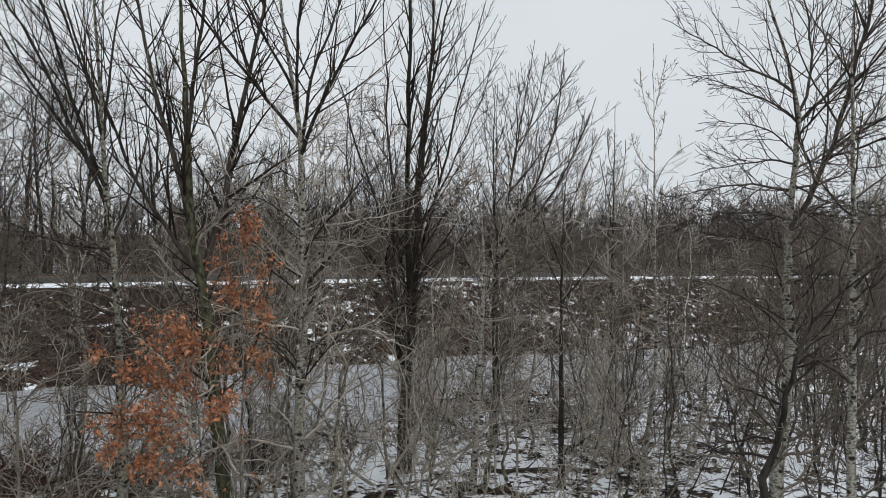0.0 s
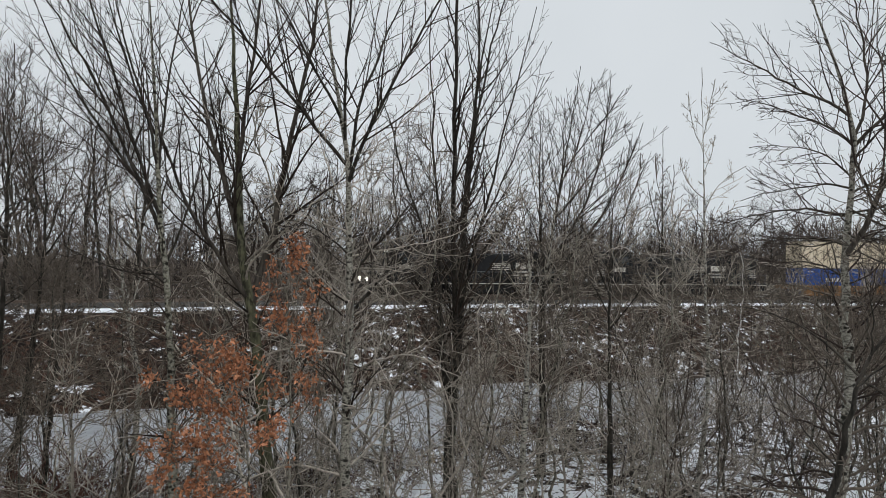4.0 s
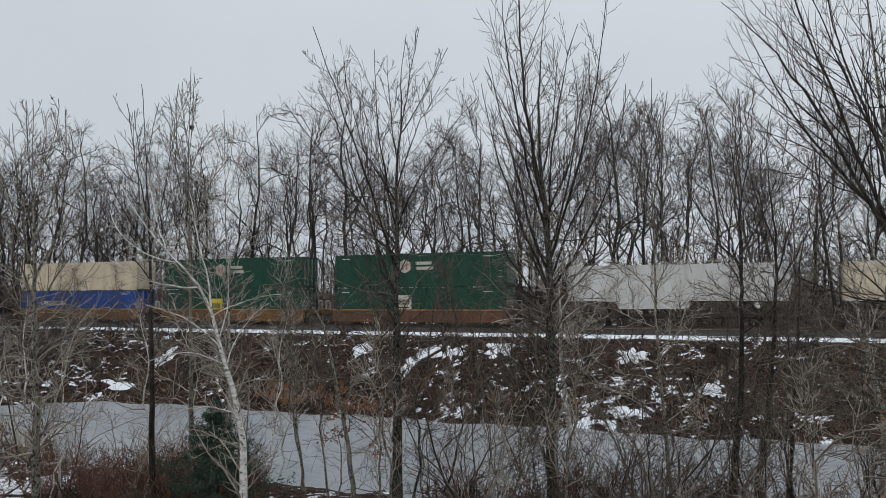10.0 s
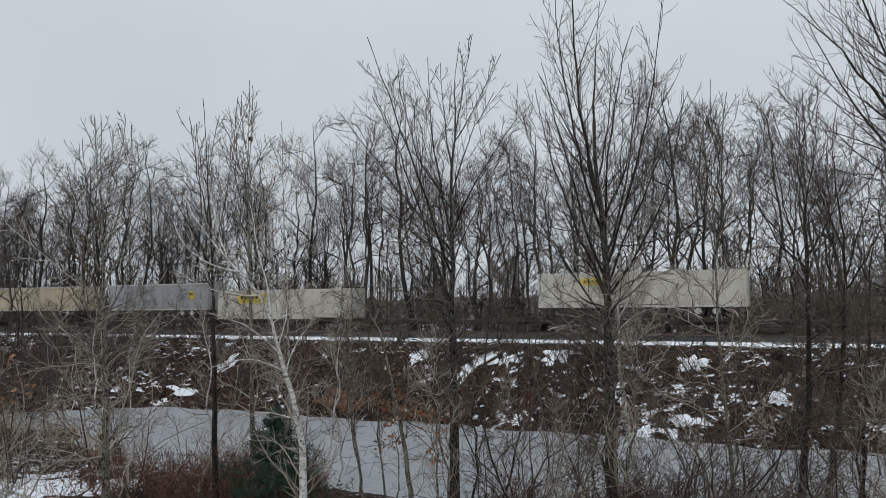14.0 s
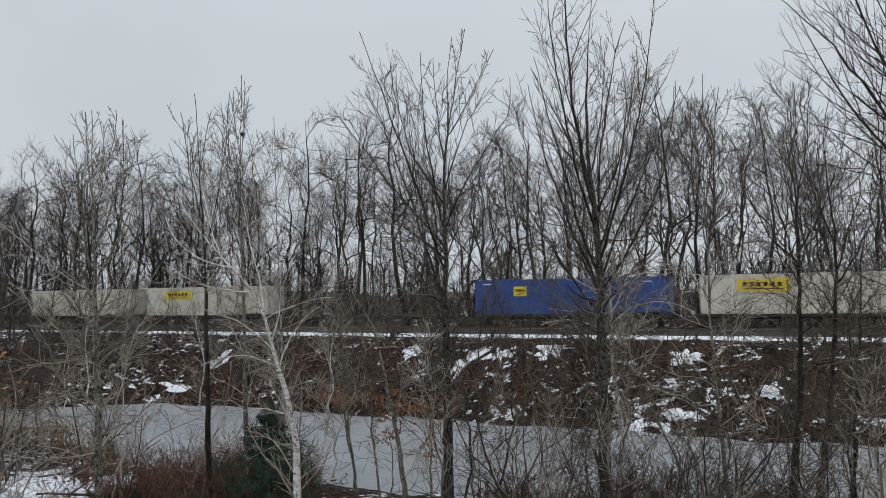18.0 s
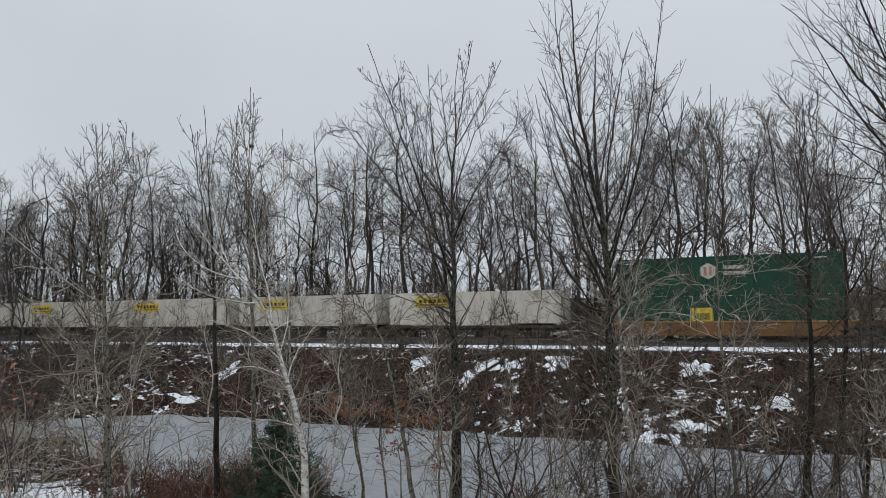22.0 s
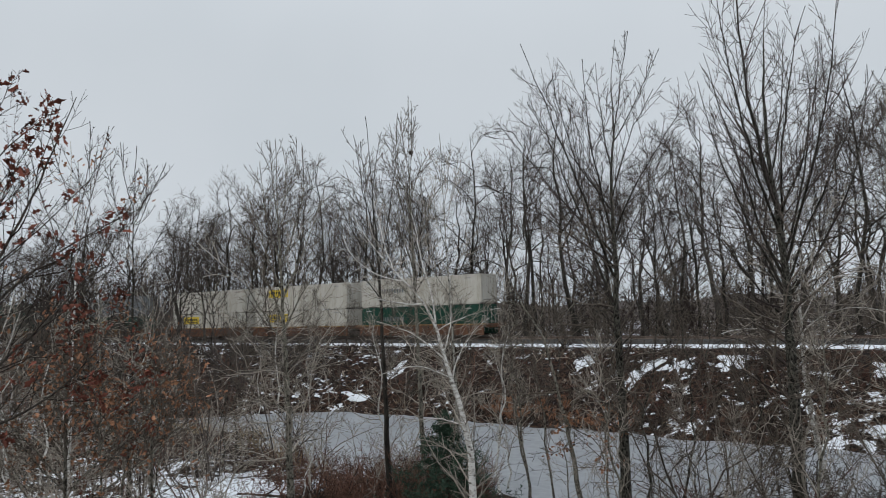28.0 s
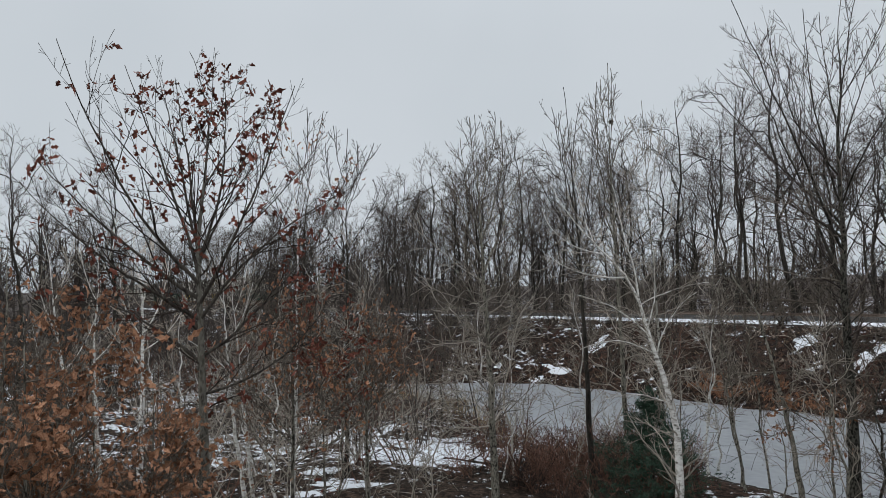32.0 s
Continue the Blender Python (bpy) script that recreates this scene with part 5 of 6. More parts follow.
def left_wood():
    """More of the same wood beyond the pond's end, on the low ground."""
    rng = np.random.default_rng(18)
    kinds = [o for o in bpy.data.objects if o.name.startswith("wood_tree") and o.parent is None][:8]
    for k in range(74):
        x, y = -58 - 60 * rng.random(), -6 + 62 * rng.random()
        if y > 47 and x > -75:
            continue
        s = 0.65 + 0.32 * rng.random()
        ob = copy_thing(kinds[k % 8], Matrix.Translation((x, y, float(ground_z(x, y)) - 0.1)) @ Matrix.Rotation(rng.random() * 6.28, 4, "Z"))
        ob.scale = (s, s, s)
        tagged(ob, "tall bare dark tree beyond the end of the pond", group="trees beyond the pond")


left_wood()


def many(rng, pos, hs, radius, stems, spread, per2, per3, up=0.3, floor=0.004, len2=0.4, crook=0.22, k=7, k2=5, k3=3):
    """Bushes at the given places: several crooked stems each, with side shoots and twigs."""
    base = np.repeat(pos, stems, axis=0) + rng.normal(size=(len(pos) * stems, 3)) * np.array((0.2, 0.2, 0))
    h = np.repeat(hs, stems) * (0.5 + 0.6 * rng.random(len(base)))
    d = unit(np.stack([rng.normal(size=len(base)) * spread, rng.normal(size=len(base)) * spread, np.ones(len(base))], 1))
    out = [base]
    for _ in range(k - 1):
        d = unit(d + rng.normal(size=d.shape) * crook * 0.7)
        out.append(out[-1] + d * (h / (k - 1))[:, None])
    P = np.stack(out, 1)
    R = (radius * np.clip(h / h.mean(), 0.4, 1.6))[:, None] * np.linspace(1, 0.3, k)[None]
    P2, R2, _, _ = spawn(rng, P, R, per2, 0.1, 0.97, 52, h * len2, up, k2, 0.55, crook, 0.5, floor)
    l2 = np.linalg.norm(P2[:, -1] - P2[:, 0], axis=1)
    P3, R3, _, _ = spawn(rng, P2, R2, per3, 0.1, 0.97, 50, np.clip(l2 * 0.55, 0.15, 0.9), up, k3, 0.65, crook, 0.3, floor * 0.85)
    return join(tubes(P, R, 4), tubes(P2, R2, 3), tubes(P3, R3, 3))


def on_ground(x, y):
    return np.stack([x, y, ground_z(x, y) - 0.03], 1)


def brush(name, label, seed, n, x0, x1, y0, y1, h0, h1, mat, radius=0.012, stems=5, spread=0.3, per2=5, per3=4, keep=None, category="brush", **kw):
    rng = np.random.default_rng(seed)
    x, y = x0 + (x1 - x0) * rng.random(n), y0 + (y1 - y0) * rng.random(n)
    if y0 > 42:
        y = y + bend(np.minimum(x, 90))
    if keep:
        ok = keep(x, y)
        x, y = x[ok], y[ok]
    h = h0 + (h1 - h0) * rng.random(len(x)) ** 1.5
    ob = piece(name, mesh_of(name, *many(rng, on_ground(x, y), h, radius, stems, spread, per2, per3, **kw)), mat)
    tagged(ob, label, category, kind="stuff")


def dry(x, y):
    return (y < near_shore(x) - 0.3) | (y > far_shore(x) + 0.2)


def clear(x, y):
    """Dry ground clear of the path and of the open gap in the shore growth by the leaning birch."""
    side = np.degrees(np.arctan2(x, y))
    return dry(x, y) & (np.hypot(x, y) > np.where((x > 0.5) & (x < 7), 16.5, 13.5)) & ~((side > -35.5) & (side < -22.5) & (y > 17) & (y < 40))


def beyond(x, y):
    return clear(x, y) & (np.hypot(x, y) > 25)


def all_brush():
    flat = dict(k=5, k2=3, k3=2)
    lean = dict(k=6, k2=4, k3=2)
    brush("bank_brush", "bare dark brush on the railway bank", 51, 300, -78, 78, 42.4, 52.6, 0.5, 1.7, TWIG_DARK, 0.03, 4, 0.8, 5, 2, dry, floor=0.02, **flat)
    brush("bank_brush", "bare grey brush and saplings on the railway bank", 52, 190, -78, 78, 43, 52.6, 0.8, 4.5, TWIG_MAPLE, 0.028, 3, 0.35, 6, 2, dry, floor=0.018, **flat)
    brush("bank_brush", "pale tangled twigs on the railway bank", 63, 110, -78, 78, 42.6, 52.6, 0.4, 1.8, TWIG_ASH, 0.02, 3, 0.9, 5, 2, dry, floor=0.018, **flat)
    brush("bank_brush", "reddish brambles on the railway bank", 65, 200, -78, 78, 42.6, 51, 0.4, 1.2, TWIG_RED, 0.024, 4, 0.9, 5, 2, dry, floor=0.02, **flat)
    brush("bank_grass", "pale flattened dead grass on the railway bank", 62, 150, -78, 78, 42.6, 52.9, 0.25, 0.6, REED_DULL, 0.022, 5, 1.6, 1, 1, dry, floor=0.018, category="grass", k=4, k2=2, k3=2)
    brush("shore_brush", "reddish shrubs along the frozen pond", 53, 90, -45, 48, 21.5, 31.0, 0.8, 2.2, TWIG_RED, 0.014, 4, 0.5, 6, 2, clear, floor=0.009, **lean)
    brush("thicket", "tangled bare pale-grey saplings on the near bank", 54, 120, 2, 44, 12, 32, 1.5, 7.0, TWIG_PALE, 0.02, 2, 0.42, 8, 3, clear, len2=0.4, floor=0.0125, crook=0.34, **lean)
    brush("thicket", "tangled bare grey saplings and briars on the near bank", 55, 130, 2, 52, 13, 34, 0.8, 4.5, TWIG_PALE, 0.018, 3, 0.5, 7, 3, clear, len2=0.42, floor=0.012, crook=0.34, **lean)
    brush("thicket", "tangled bare pale saplings by the frozen pond", 56, 40, -15, 8, 18.0, 29, 0.9, 6.5, TWIG_PALE, 0.02, 2, 0.5, 8, 3, clear, len2=0.42, floor=0.011, crook=0.34, **lean)
    brush("thicket", "tangled bare pale saplings beside the pond's end", 57, 60, -64, -16, 2, 35, 1.3, 6.0, TWIG_PALE, 0.02, 2, 0.28, 8, 4, clear, len2=0.32, floor=0.012, crook=0.32, **lean)
    brush("thicket", "tangled reddish brown saplings beside the pond's end", 58, 180, -90, -15, -4, 46, 1.0, 5.5, TWIG_RUSSET, 0.022, 3, 0.3, 7, 3, beyond, len2=0.36, floor=0.0095, **flat)
    brush("shore_brush", "rusty brown leafy tangle at the foot of the railway bank", 67, 30, -31, -20, 42.9, 44.6, 0.5, 1.1, LEAF_BROWN, 0.03, 6, 0.8, 5, 3, dry, floor=0.022, **flat)
    brush("thicket", "dense dark undergrowth beside the pond's end", 66, 160, -110, -24, -8, 50, 1.0, 7.0, TWIG_HAZY, 0.024, 4, 0.45, 6, 2, beyond, len2=0.4, floor=0.016, **flat)
    brush("woodland_brush", "grey-brown undergrowth below the wood", 59, 250, -150, 120, 65.8, 82, 2.0, 8.0, TWIG_GREY, 0.035, 4, 0.3, 6, 2, None, floor=0.031, **flat)
    brush("woodland_brush", "pale grey-brown young trees behind the railway", 70, 300, -5, 130, 65.8, 84, 4.0, 9.5, TWIG_MIST, 0.04, 3, 0.25, 7, 2, None, floor=0.031, **flat)
    brush("shore_brush", "reddish shrubs along the frozen pond", 71, 70, -30, 11, 22.5, 27.6, 0.8, 2.2, TWIG_RED, 0.013, 5, 0.5, 6, 2, clear, floor=0.009, **lean)
    brush("shore_brush", "dark tangled shrubs at the pond edge", 72, 80, -12, 2, 22.0, 27.8, 1.1, 2.8, TWIG_RED, 0.026, 4, 0.6, 7, 3, clear, floor=0.0135, crook=0.32, **lean)
    brush("shore_brush", "russet shrubs massed beside the pond", 73, 90, -24, -15.5, 18, 26.5, 1.2, 2.7, TWIG_RUSSET, 0.014, 5, 0.5, 6, 3, clear, floor=0.009, **lean)
    brush("shore_brush", "grey-brown low shrubs massed beside the pond", 84, 55, -24, -15.5, 17.5, 26, 0.8, 2.2, TWIG_BROWN, 0.014, 5, 0.5, 6, 2, clear, floor=0.009, **lean)
    brush("woodland_brush", "tall brown young growth beyond the end of the pond", 74, 170, -105, -48, -16, 46, 6.0, 12.0, TWIG_HAZY, 0.05, 3, 0.25, 7, 2, None, floor=0.034, **flat)
    brush("thicket", "crooked pale young trees on the near bank", 75, 44, 1, 22, 15.5, 22, 5.0, 9.0, TWIG_PALE, 0.034, 1, 0.3, 14, 4, clear, len2=0.26, floor=0.0105, crook=0.36, k=9, k2=5, k3=3)
    brush("thicket", "crooked pale young trees by the frozen pond", 76, 15, -15, 1, 19, 26, 4.5, 8.0, TWIG_PALE, 0.03, 1, 0.3, 13, 4, clear, len2=0.26, floor=0.0105, crook=0.36, k=9, k2=5, k3=3)
    brush("thicket", "crooked pale young birches beside the pond's end", 77, 52, -38, -17, 5, 24, 4.0, 7.8, TWIG_PALE, 0.03, 1, 0.3, 13, 4, clear, len2=0.28, floor=0.0105, crook=0.36, k=9, k2=5, k3=3)
    brush("thicket", "dark slender young stems around the old poplar", 78, 28, 12.5, 30, 6.5, 20, 4.5, 10.0, TWIG_BROWN, 0.02, 2, 0.3, 11, 4, clear, len2=0.32, floor=0.0075, crook=0.2, k=8, k2=5, k3=3)
    brush("thicket", "tall crooked arching shrubs at the pond edge", 80, 20, -10, 1, 22, 27, 3.0, 6.5, TWIG_MAPLE, 0.026, 3, 0.5, 8, 4, clear, len2=0.42, floor=0.009, crook=0.3, k=8, k2=6, k3=3)
    brush("thicket", "slender young trees with arching twigs at the pond edge", 81, 26, -17, 6, 20, 27, 6.5, 10.0, TWIG_GREY, 0.03, 1, 0.14, 18, 5, clear, len2=0.25, floor=0.0085, crook=0.22, up=0.15, k=9, k2=6, k3=3)
    brush("woodland_brush", "hazy brown young wood where the railway curves away", 82, 120, 66, 150, 66, 92, 7.0, 13.0, TWIG_HAZY, 0.06, 3, 0.25, 7, 2, None, floor=0.05, **flat)
    brush("bank_brush", "grey arching brambles on the railway bank", 83, 110, -78, 60, 42.8, 52.4, 0.9, 2.4, TWIG_GREY, 0.02, 3, 1.0, 5, 2, dry, floor=0.014, crook=0.25, up=-0.2, **flat)
    brush("woodland_brush", "dense dark young growth deeper in the wood", 64, 250, -200, 60, 76, 122, 5.0, 13.0, TWIG_BROWN, 0.06, 3, 0.22, 7, 2, None, floor=0.053, **flat)
    brush("woodland_brush", "hazy grey-brown far growth behind the railway", 68, 250, 20, 190, 84, 135, 8.0, 16.0, TWIG_HAZY, 0.07, 3, 0.22, 7, 2, None, floor=0.06, **flat)
    brush("shore_brush", "reddish shrubs and briars on the shore", 69, 26, -2, 10, 22.5, 27.5, 0.9, 2.4, TWIG_RED, 0.013, 5, 0.5, 6, 3, clear, floor=0.009, **lean)
    brush("shore_brush", "grey-brown tangled shrubs on the snowy shore", 79, 70, 7, 22, 21.5, 29.5, 1.0, 2.8, TWIG_BROWN, 0.016, 4, 0.5, 6, 3, clear, floor=0.009, crook=0.3, **lean)
    brush("reeds", "tan dry reeds at the edge of the pond", 60, 260, -50, -17, 24, 33, 0.5, 1.1, REED, 0.01, 10, 0.2, 1, 1, lambda x, y: clear(x, y) & (y > near_shore(x) - 4.5), category="reeds", crook=0.1, k=4, k2=2, k3=2)
    brush("reeds", "tan dry reeds at the edge of the pond", 61, 150, -17, 22, 25, 30, 0.4, 0.9, REED, 0.01, 10, 0.25, 1, 1, lambda x, y: clear(x, y) & (y > near_shore(x) - 2.5), category="reeds", crook=0.1, k=4, k2=2, k3=2)


all_brush()


def far_woods():
    """The distant wood that closes the view all round, and the low rise that it stands on."""
    rng = np.random.default_rng(9)
    L0, L1, L2, L3, L4 = grow(300, 15.0, 0.22, fork=0.22, limbs=11, spread=40, limb_len=0.8, branches=2, twigs=2, shoots=0, floor=0.045, k3=2, extra=5, branch_len=0.5, twig_len=1.6)
    V, Q = join(tubes(L0[0][:, ::3], L0[1][:, ::3], 4), tubes(L1[0][:, [0, 4, 8, 11]], L1[1][:, [0, 4, 8, 11]], 3), tubes(L2[0][:, ::3], L2[1][:, ::3] + 0.01, 3), tubes(L3[0], L3[1] + 0.01, 3))
    sets = []
    spots = [(x, 106 + rng.random() * 40) for x in np.arange(-230, 250, 4.0)] + [(x, 150 + rng.random() * 60) for x in np.arange(-330, 430, 4.6)] + [(-88 - rng.random() * 90, y) for y in np.arange(0, 110, 2.0)] + [(120 + rng.random() * 140, y) for y in np.arange(20, 110, 2.6)]
    for x, y in spots:
        a, s = rng.random() * 6.28, 0.65 + 0.5 * rng.random()
        c, d = math.cos(a) * s, math.sin(a) * s
        W = V @ np.array(((c, d, 0), (-d, c, 0), (0, 0, s))) + np.array((x, y, -1.5 if y > 60 else -4.8))
        sets.append((W, Q))
    ob = piece("far_woods", mesh_of("far_woods", *join(*sets)), TWIG_HAZY)
    tagged(ob, "distant grey-brown bare winter wood", "woods", kind="stuff")


far_woods()


def far_rise():
    """A low wooded rise all round, far behind everything."""
    n = 240
    a = np.linspace(0, 2 * np.pi, n, endpoint=False)
    prof = ((210, -8.0), (228, 1.5), (240, 3.5), (300, 5.0), (420, 4.0), (640, -4.0))
    V = np.array([(math.sin(t) * r * (1 + 0.04 * math.sin(5 * t)), math.cos(t) * r * (1 + 0.04 * math.sin(5 * t)), z + (0.8 * math.sin(17 * t) + 0.6 * math.sin(41 * t + 1) + 0.5 * math.sin(97 * t)) * (z > 0)) for t in a for r, z in prof])
    i = np.arange(len(V)).reshape(n, len(prof))
    j = np.roll(i, -1, axis=0)
    Q = np.stack([i[:, :-1], j[:, :-1], j[:, 1:], i[:, 1:]], -1).reshape(-1, 4)
    m = material("far_wood_floor", (0.085, 0.071, 0.064), (0.055, 0.046, 0.041), (0.12, 0.103, 0.094), 0.12, bump=0.5, stretch=(1, 1, 0.2))
    tagged(piece("backdrop", mesh_of("backdrop", V, Q, True), m), "far low wooded rise in grey brown", "hill", kind="structure")


far_rise()


# ---- the freight train ----
def paint(name, rgb, rough=0.5):
    return material(name, rgb, tuple(c * k for c, k in zip(rgb, (0.7, 0.66, 0.6))), tuple(min(1, c * 1.06 + 0.015) for c in rgb), 0.8, rough, 0.08, stretch=(1.4, 1, 0.22), spec=0.15, edge=0.16)


P_BLACK, P_WHITE, P_CREAM = paint("black_paint", (0.008, 0.008, 0.009), 0.6), paint("white_paint", (0.5, 0.475, 0.42)), paint("cream_paint", (0.55, 0.47, 0.35))
P_GREEN, P_BLUE, P_GREY = paint("green_paint", (0.012, 0.052, 0.034)), paint("blue_paint", (0.02, 0.06, 0.22)), paint("grey_paint", (0.3, 0.307, 0.32))
P_YELLOW, P_DARKGREY, P_LIGHT = paint("yellow_paint", (0.62, 0.46, 0.05)), paint("dark_grey_paint", (0.16, 0.17, 0.18)), paint("light_grey_paint", (0.52, 0.515, 0.5))
P_DEEP = paint("deep_blue_paint", (0.035, 0.07, 0.21))
P_RUST = material("rust_paint", (0.13, 0.06, 0.036), (0.055, 0.03, 0.022), (0.2, 0.11, 0.07), 0.9, 0.7, 0.2, stretch=(1.2, 1, 0.35), edge=0.2)
P_OCHRE = material("ochre_paint", (0.17, 0.088, 0.042), (0.075, 0.04, 0.025), (0.27, 0.15, 0.06), 0.9, 0.7, 0.2, stretch=(1.2, 1, 0.35), edge=0.2)
P_SILL = material("worn_sill_paint", (0.3, 0.17, 0.06), (0.14, 0.075, 0.035), (0.42, 0.28, 0.12), 1.4, 0.7, 0.1, edge=0.2)
P_RED = paint("red_paint", (0.3, 0.05, 0.04))
LAMP_LIT = bpy.data.materials.new("lit_lamp_glass")
LAMP_LIT.use_nodes = True
LAMP_LIT.node_tree.nodes["Principled BSDF"].inputs["Emission Color"].default_value = (1.0, 0.95, 0.85, 1)
LAMP_LIT.node_tree.nodes["Principled BSDF"].inputs["Emission Strength"].default_value = 2.5
GLASS = material("dark_glass", (0.03, 0.035, 0.04), rough=0.08, bump=0, spec=0.8)
TYRE = material("tyre_rubber", (0.025, 0.025, 0.025), rough=0.9)
GRIME = material("grimy_steel", (0.05, 0.042, 0.037), (0.025, 0.02, 0.018), (0.1, 0.085, 0.07), 2, rough=0.8, bump=0.4)

SPEED_T = (0, 5, 8, 11, 18, 22, 25, 28, 32)
SPEED_V = (25.2, 25.2, 24.8, 24.6, 24.4, 24.35, 23.9, 23.25, 23.2)
_t = np.linspace(0, 32, 3201)
_v = np.interp(_t, SPEED_T, SPEED_V)
_s = np.concatenate([[0], np.cumsum((_v[1:] + _v[:-1]) / 2 * 0.01)])
ROLLING = []


def gone(t):
    """Metres that the train has rolled since the start."""
    return float(np.interp(t, _t, _s))


def placed(s, length, z):
    """The pose of a wagon or load whose local x runs from s to s + length along the track."""
    x0, y0, _ = on_track(s)
    x1, y1, _ = on_track(s + length)
    return pose(x0, y0, z, 0, 0, math.degrees(math.atan2(y1 - y0, x1 - x0)))


def rolling(ob, u, length, z=0.0):
    """ob belongs to the train: its local x = 0 stands at u metres along the track at the start."""
    ob.matrix_basis = placed(u, length, z)
    ROLLING.append((ob, u, length, z))
    return ob


def wheel(parent, x, r=0.46):
    for y in (-0.75, 0.75):
        bm = bmesh.new()
        rod(bm, (x, y - 0.065, r), (x, y + 0.065, r), r, 20)
        rod(bm, (x, y - 0.09, r), (x, y + 0.09, r), r * 0.35, 12)
        part("wheel", bm, GRIME, parent)


def truck(parent, xc, axles, base, r=0.46):
    """A bogie: side frames, springs, bolster and its wheels."""
    bm = bmesh.new()
    half = base * (len(axles) - 1) / 2 + 0.45
    for y in (-1.02, 1.02):
        box(bm, xc - half, xc + half, y - 0.09, y + 0.09, r + 0.02, r + 0.28, bevel=0.05)
        box(bm, xc - half * 0.55, xc + half * 0.55, y - 0.1, y + 0.1, r - 0.28, r + 0.05, bevel=0.05)
        for a in axles:
            box(bm, xc + a * base - 0.17, xc + a * base + 0.17, y - 0.13, y + 0.13, r - 0.17, r + 0.14, bevel=0.03)
        for s in (-0.2, 0, 0.2):
            rod(bm, (xc + s, y, r - 0.2), (xc + s, y, r + 0.2), 0.07, 8)
    box(bm, xc - 0.3, xc + 0.3, -1.0, 1.0, r + 0.05, r + 0.35)
    p = part("bogie", bm, GRIME, parent)
    for a in axles:
        wheel(p, xc + a * base, r)
    return p


def locomotive(u, lit):
    t = thing("locomotive", "black diesel locomotive with white stripes and lettering bars", "locomotive", "locomotives")
    L = 22.3
    bm = bmesh.new()
    box(bm, 0.5, L - 0.5, -1.5, 1.5, 1.25, 1.5, bevel=0.03)
    box(bm, 0.3, 1.2, -1.5, 1.5, 0.75, 1.5, bevel=0.05)
    box(bm, L - 1.2, L - 0.3, -1.5, 1.5, 0.75, 1.5, bevel=0.05)
    rod(bm, (-0.2, 0, 0.85), (0.5, 0, 0.85), 0.16)
    rod(bm, (L - 0.5, 0, 0.85), (L + 0.2, 0, 0.85), 0.16)
    part("underframe", bm, P_BLACK, t)
    bm = bmesh.new()
    box(bm, 8.0, 14.6, -1.42, 1.42, 0.35, 1.2, bevel=0.2)
    part("fuel_tank", bm, P_BLACK, t)
    truck(t, 4.3, (-1, 0, 1), 1.95, 0.52)
    truck(t, 18.0, (-1, 0, 1), 1.95, 0.52)
    for x in (0.45, L - 0.45):
        for k in range(4):
            for y in (-1.35, 1.35):
                part("boarding_step", boxed(x - 0.3, x + 0.3, y - 0.2, y + 0.2, 0.3 + 0.28 * k, 0.34 + 0.28 * k), P_WHITE, t, "white-edged boarding step")
    bm = bmesh.new()
    box(bm, 1.1, 2.6, -1.0, 1.0, 1.5, 3.15, bevel=0.15)
    nose = part("nose", bm, P_BLACK, t)
    for k in range(4):
        part("stripe", boxed(1.25 + 0.1 * k, 2.5, -1.012, -1.0, 2.1 + 0.2 * k, 2.2 + 0.2 * k), P_WHITE, nose, "white stripe")
    bm = bmesh.new()
    box(bm, 2.6, 5.2, -1.55, 1.55, 1.5, 4.35, bevel=0.12)
    box(bm, 2.45, 5.3, -1.45, 1.45, 4.35, 4.6, bevel=0.1)
    cab = part("cab", bm, P_BLACK, t)
    for x0, x1 in ((3.0, 3.8), (3.95, 4.75)):
        part("window", boxed(x0, x1, -1.56, -1.53, 3.35, 4.05), GLASS, cab)
        part("window", boxed(x0, x1, 1.53, 1.56, 3.35, 4.05), GLASS, cab)
    part("windscreen", boxed(2.585, 2.61, -1.2, 1.2, 3.4, 4.1), GLASS, cab)
    for k in range(4):
        part("number_bar", boxed(3.1 + 0.33 * k, 3.34 + 0.33 * k, -1.565, -1.55, 2.55, 3.0), P_WHITE, cab, "white number bar")
    bm = bmesh.new()
    box(bm, 5.2, 16.2, -0.95, 0.95, 1.5, 4.1, bevel=0.15)
    hood = part("hood", bm, P_BLACK, t)
    for k in range(12):
        part("hood_door", boxed(5.6 + 0.85 * k, 6.36 + 0.85 * k, -0.972, -0.94, 1.7, 3.6, bevel=0.01), P_BLACK, hood)
    for k in range(4):
        part("stripe", boxed(12.3 + 0.06 * k, 14.4, -0.99, -0.982, 2.6 + 0.17 * k, 2.69 + 0.17 * k), P_WHITE, hood, "white stripe")
    part("emblem", boxed(15.0, 16.1, -0.99, -0.975, 2.75, 3.3), P_WHITE, hood, "white emblem block")
    part("emblem", boxed(16.25, 16.9, -1.01, -0.985, 2.75, 3.3), P_WHITE, hood, "white emblem block")
    for z in (2.05, 2.35):
        for k in range(5):
            part("lettering_bar", boxed(14.7 + 0.42 * k, 15.02 + 0.42 * k, -0.99, -0.98, z, z + 0.17), P_WHITE, hood, "white lettering bar")
    bm = bmesh.new()
    box(bm, 16.2, 20.9, -0.98, 0.98, 1.5, 4.05, bevel=0.1)
    box(bm, 17.0, 20.4, -1.45, 1.45, 3.3, 4.45, bevel=0.2)
    rad = part("radiator_section", bm, P_BLACK, t)
    for k in range(9):
        part("grille", boxed(17.2 + 0.34 * k, 17.42 + 0.34 * k, -1.47, -1.44, 3.5, 4.2), GRIME, rad)
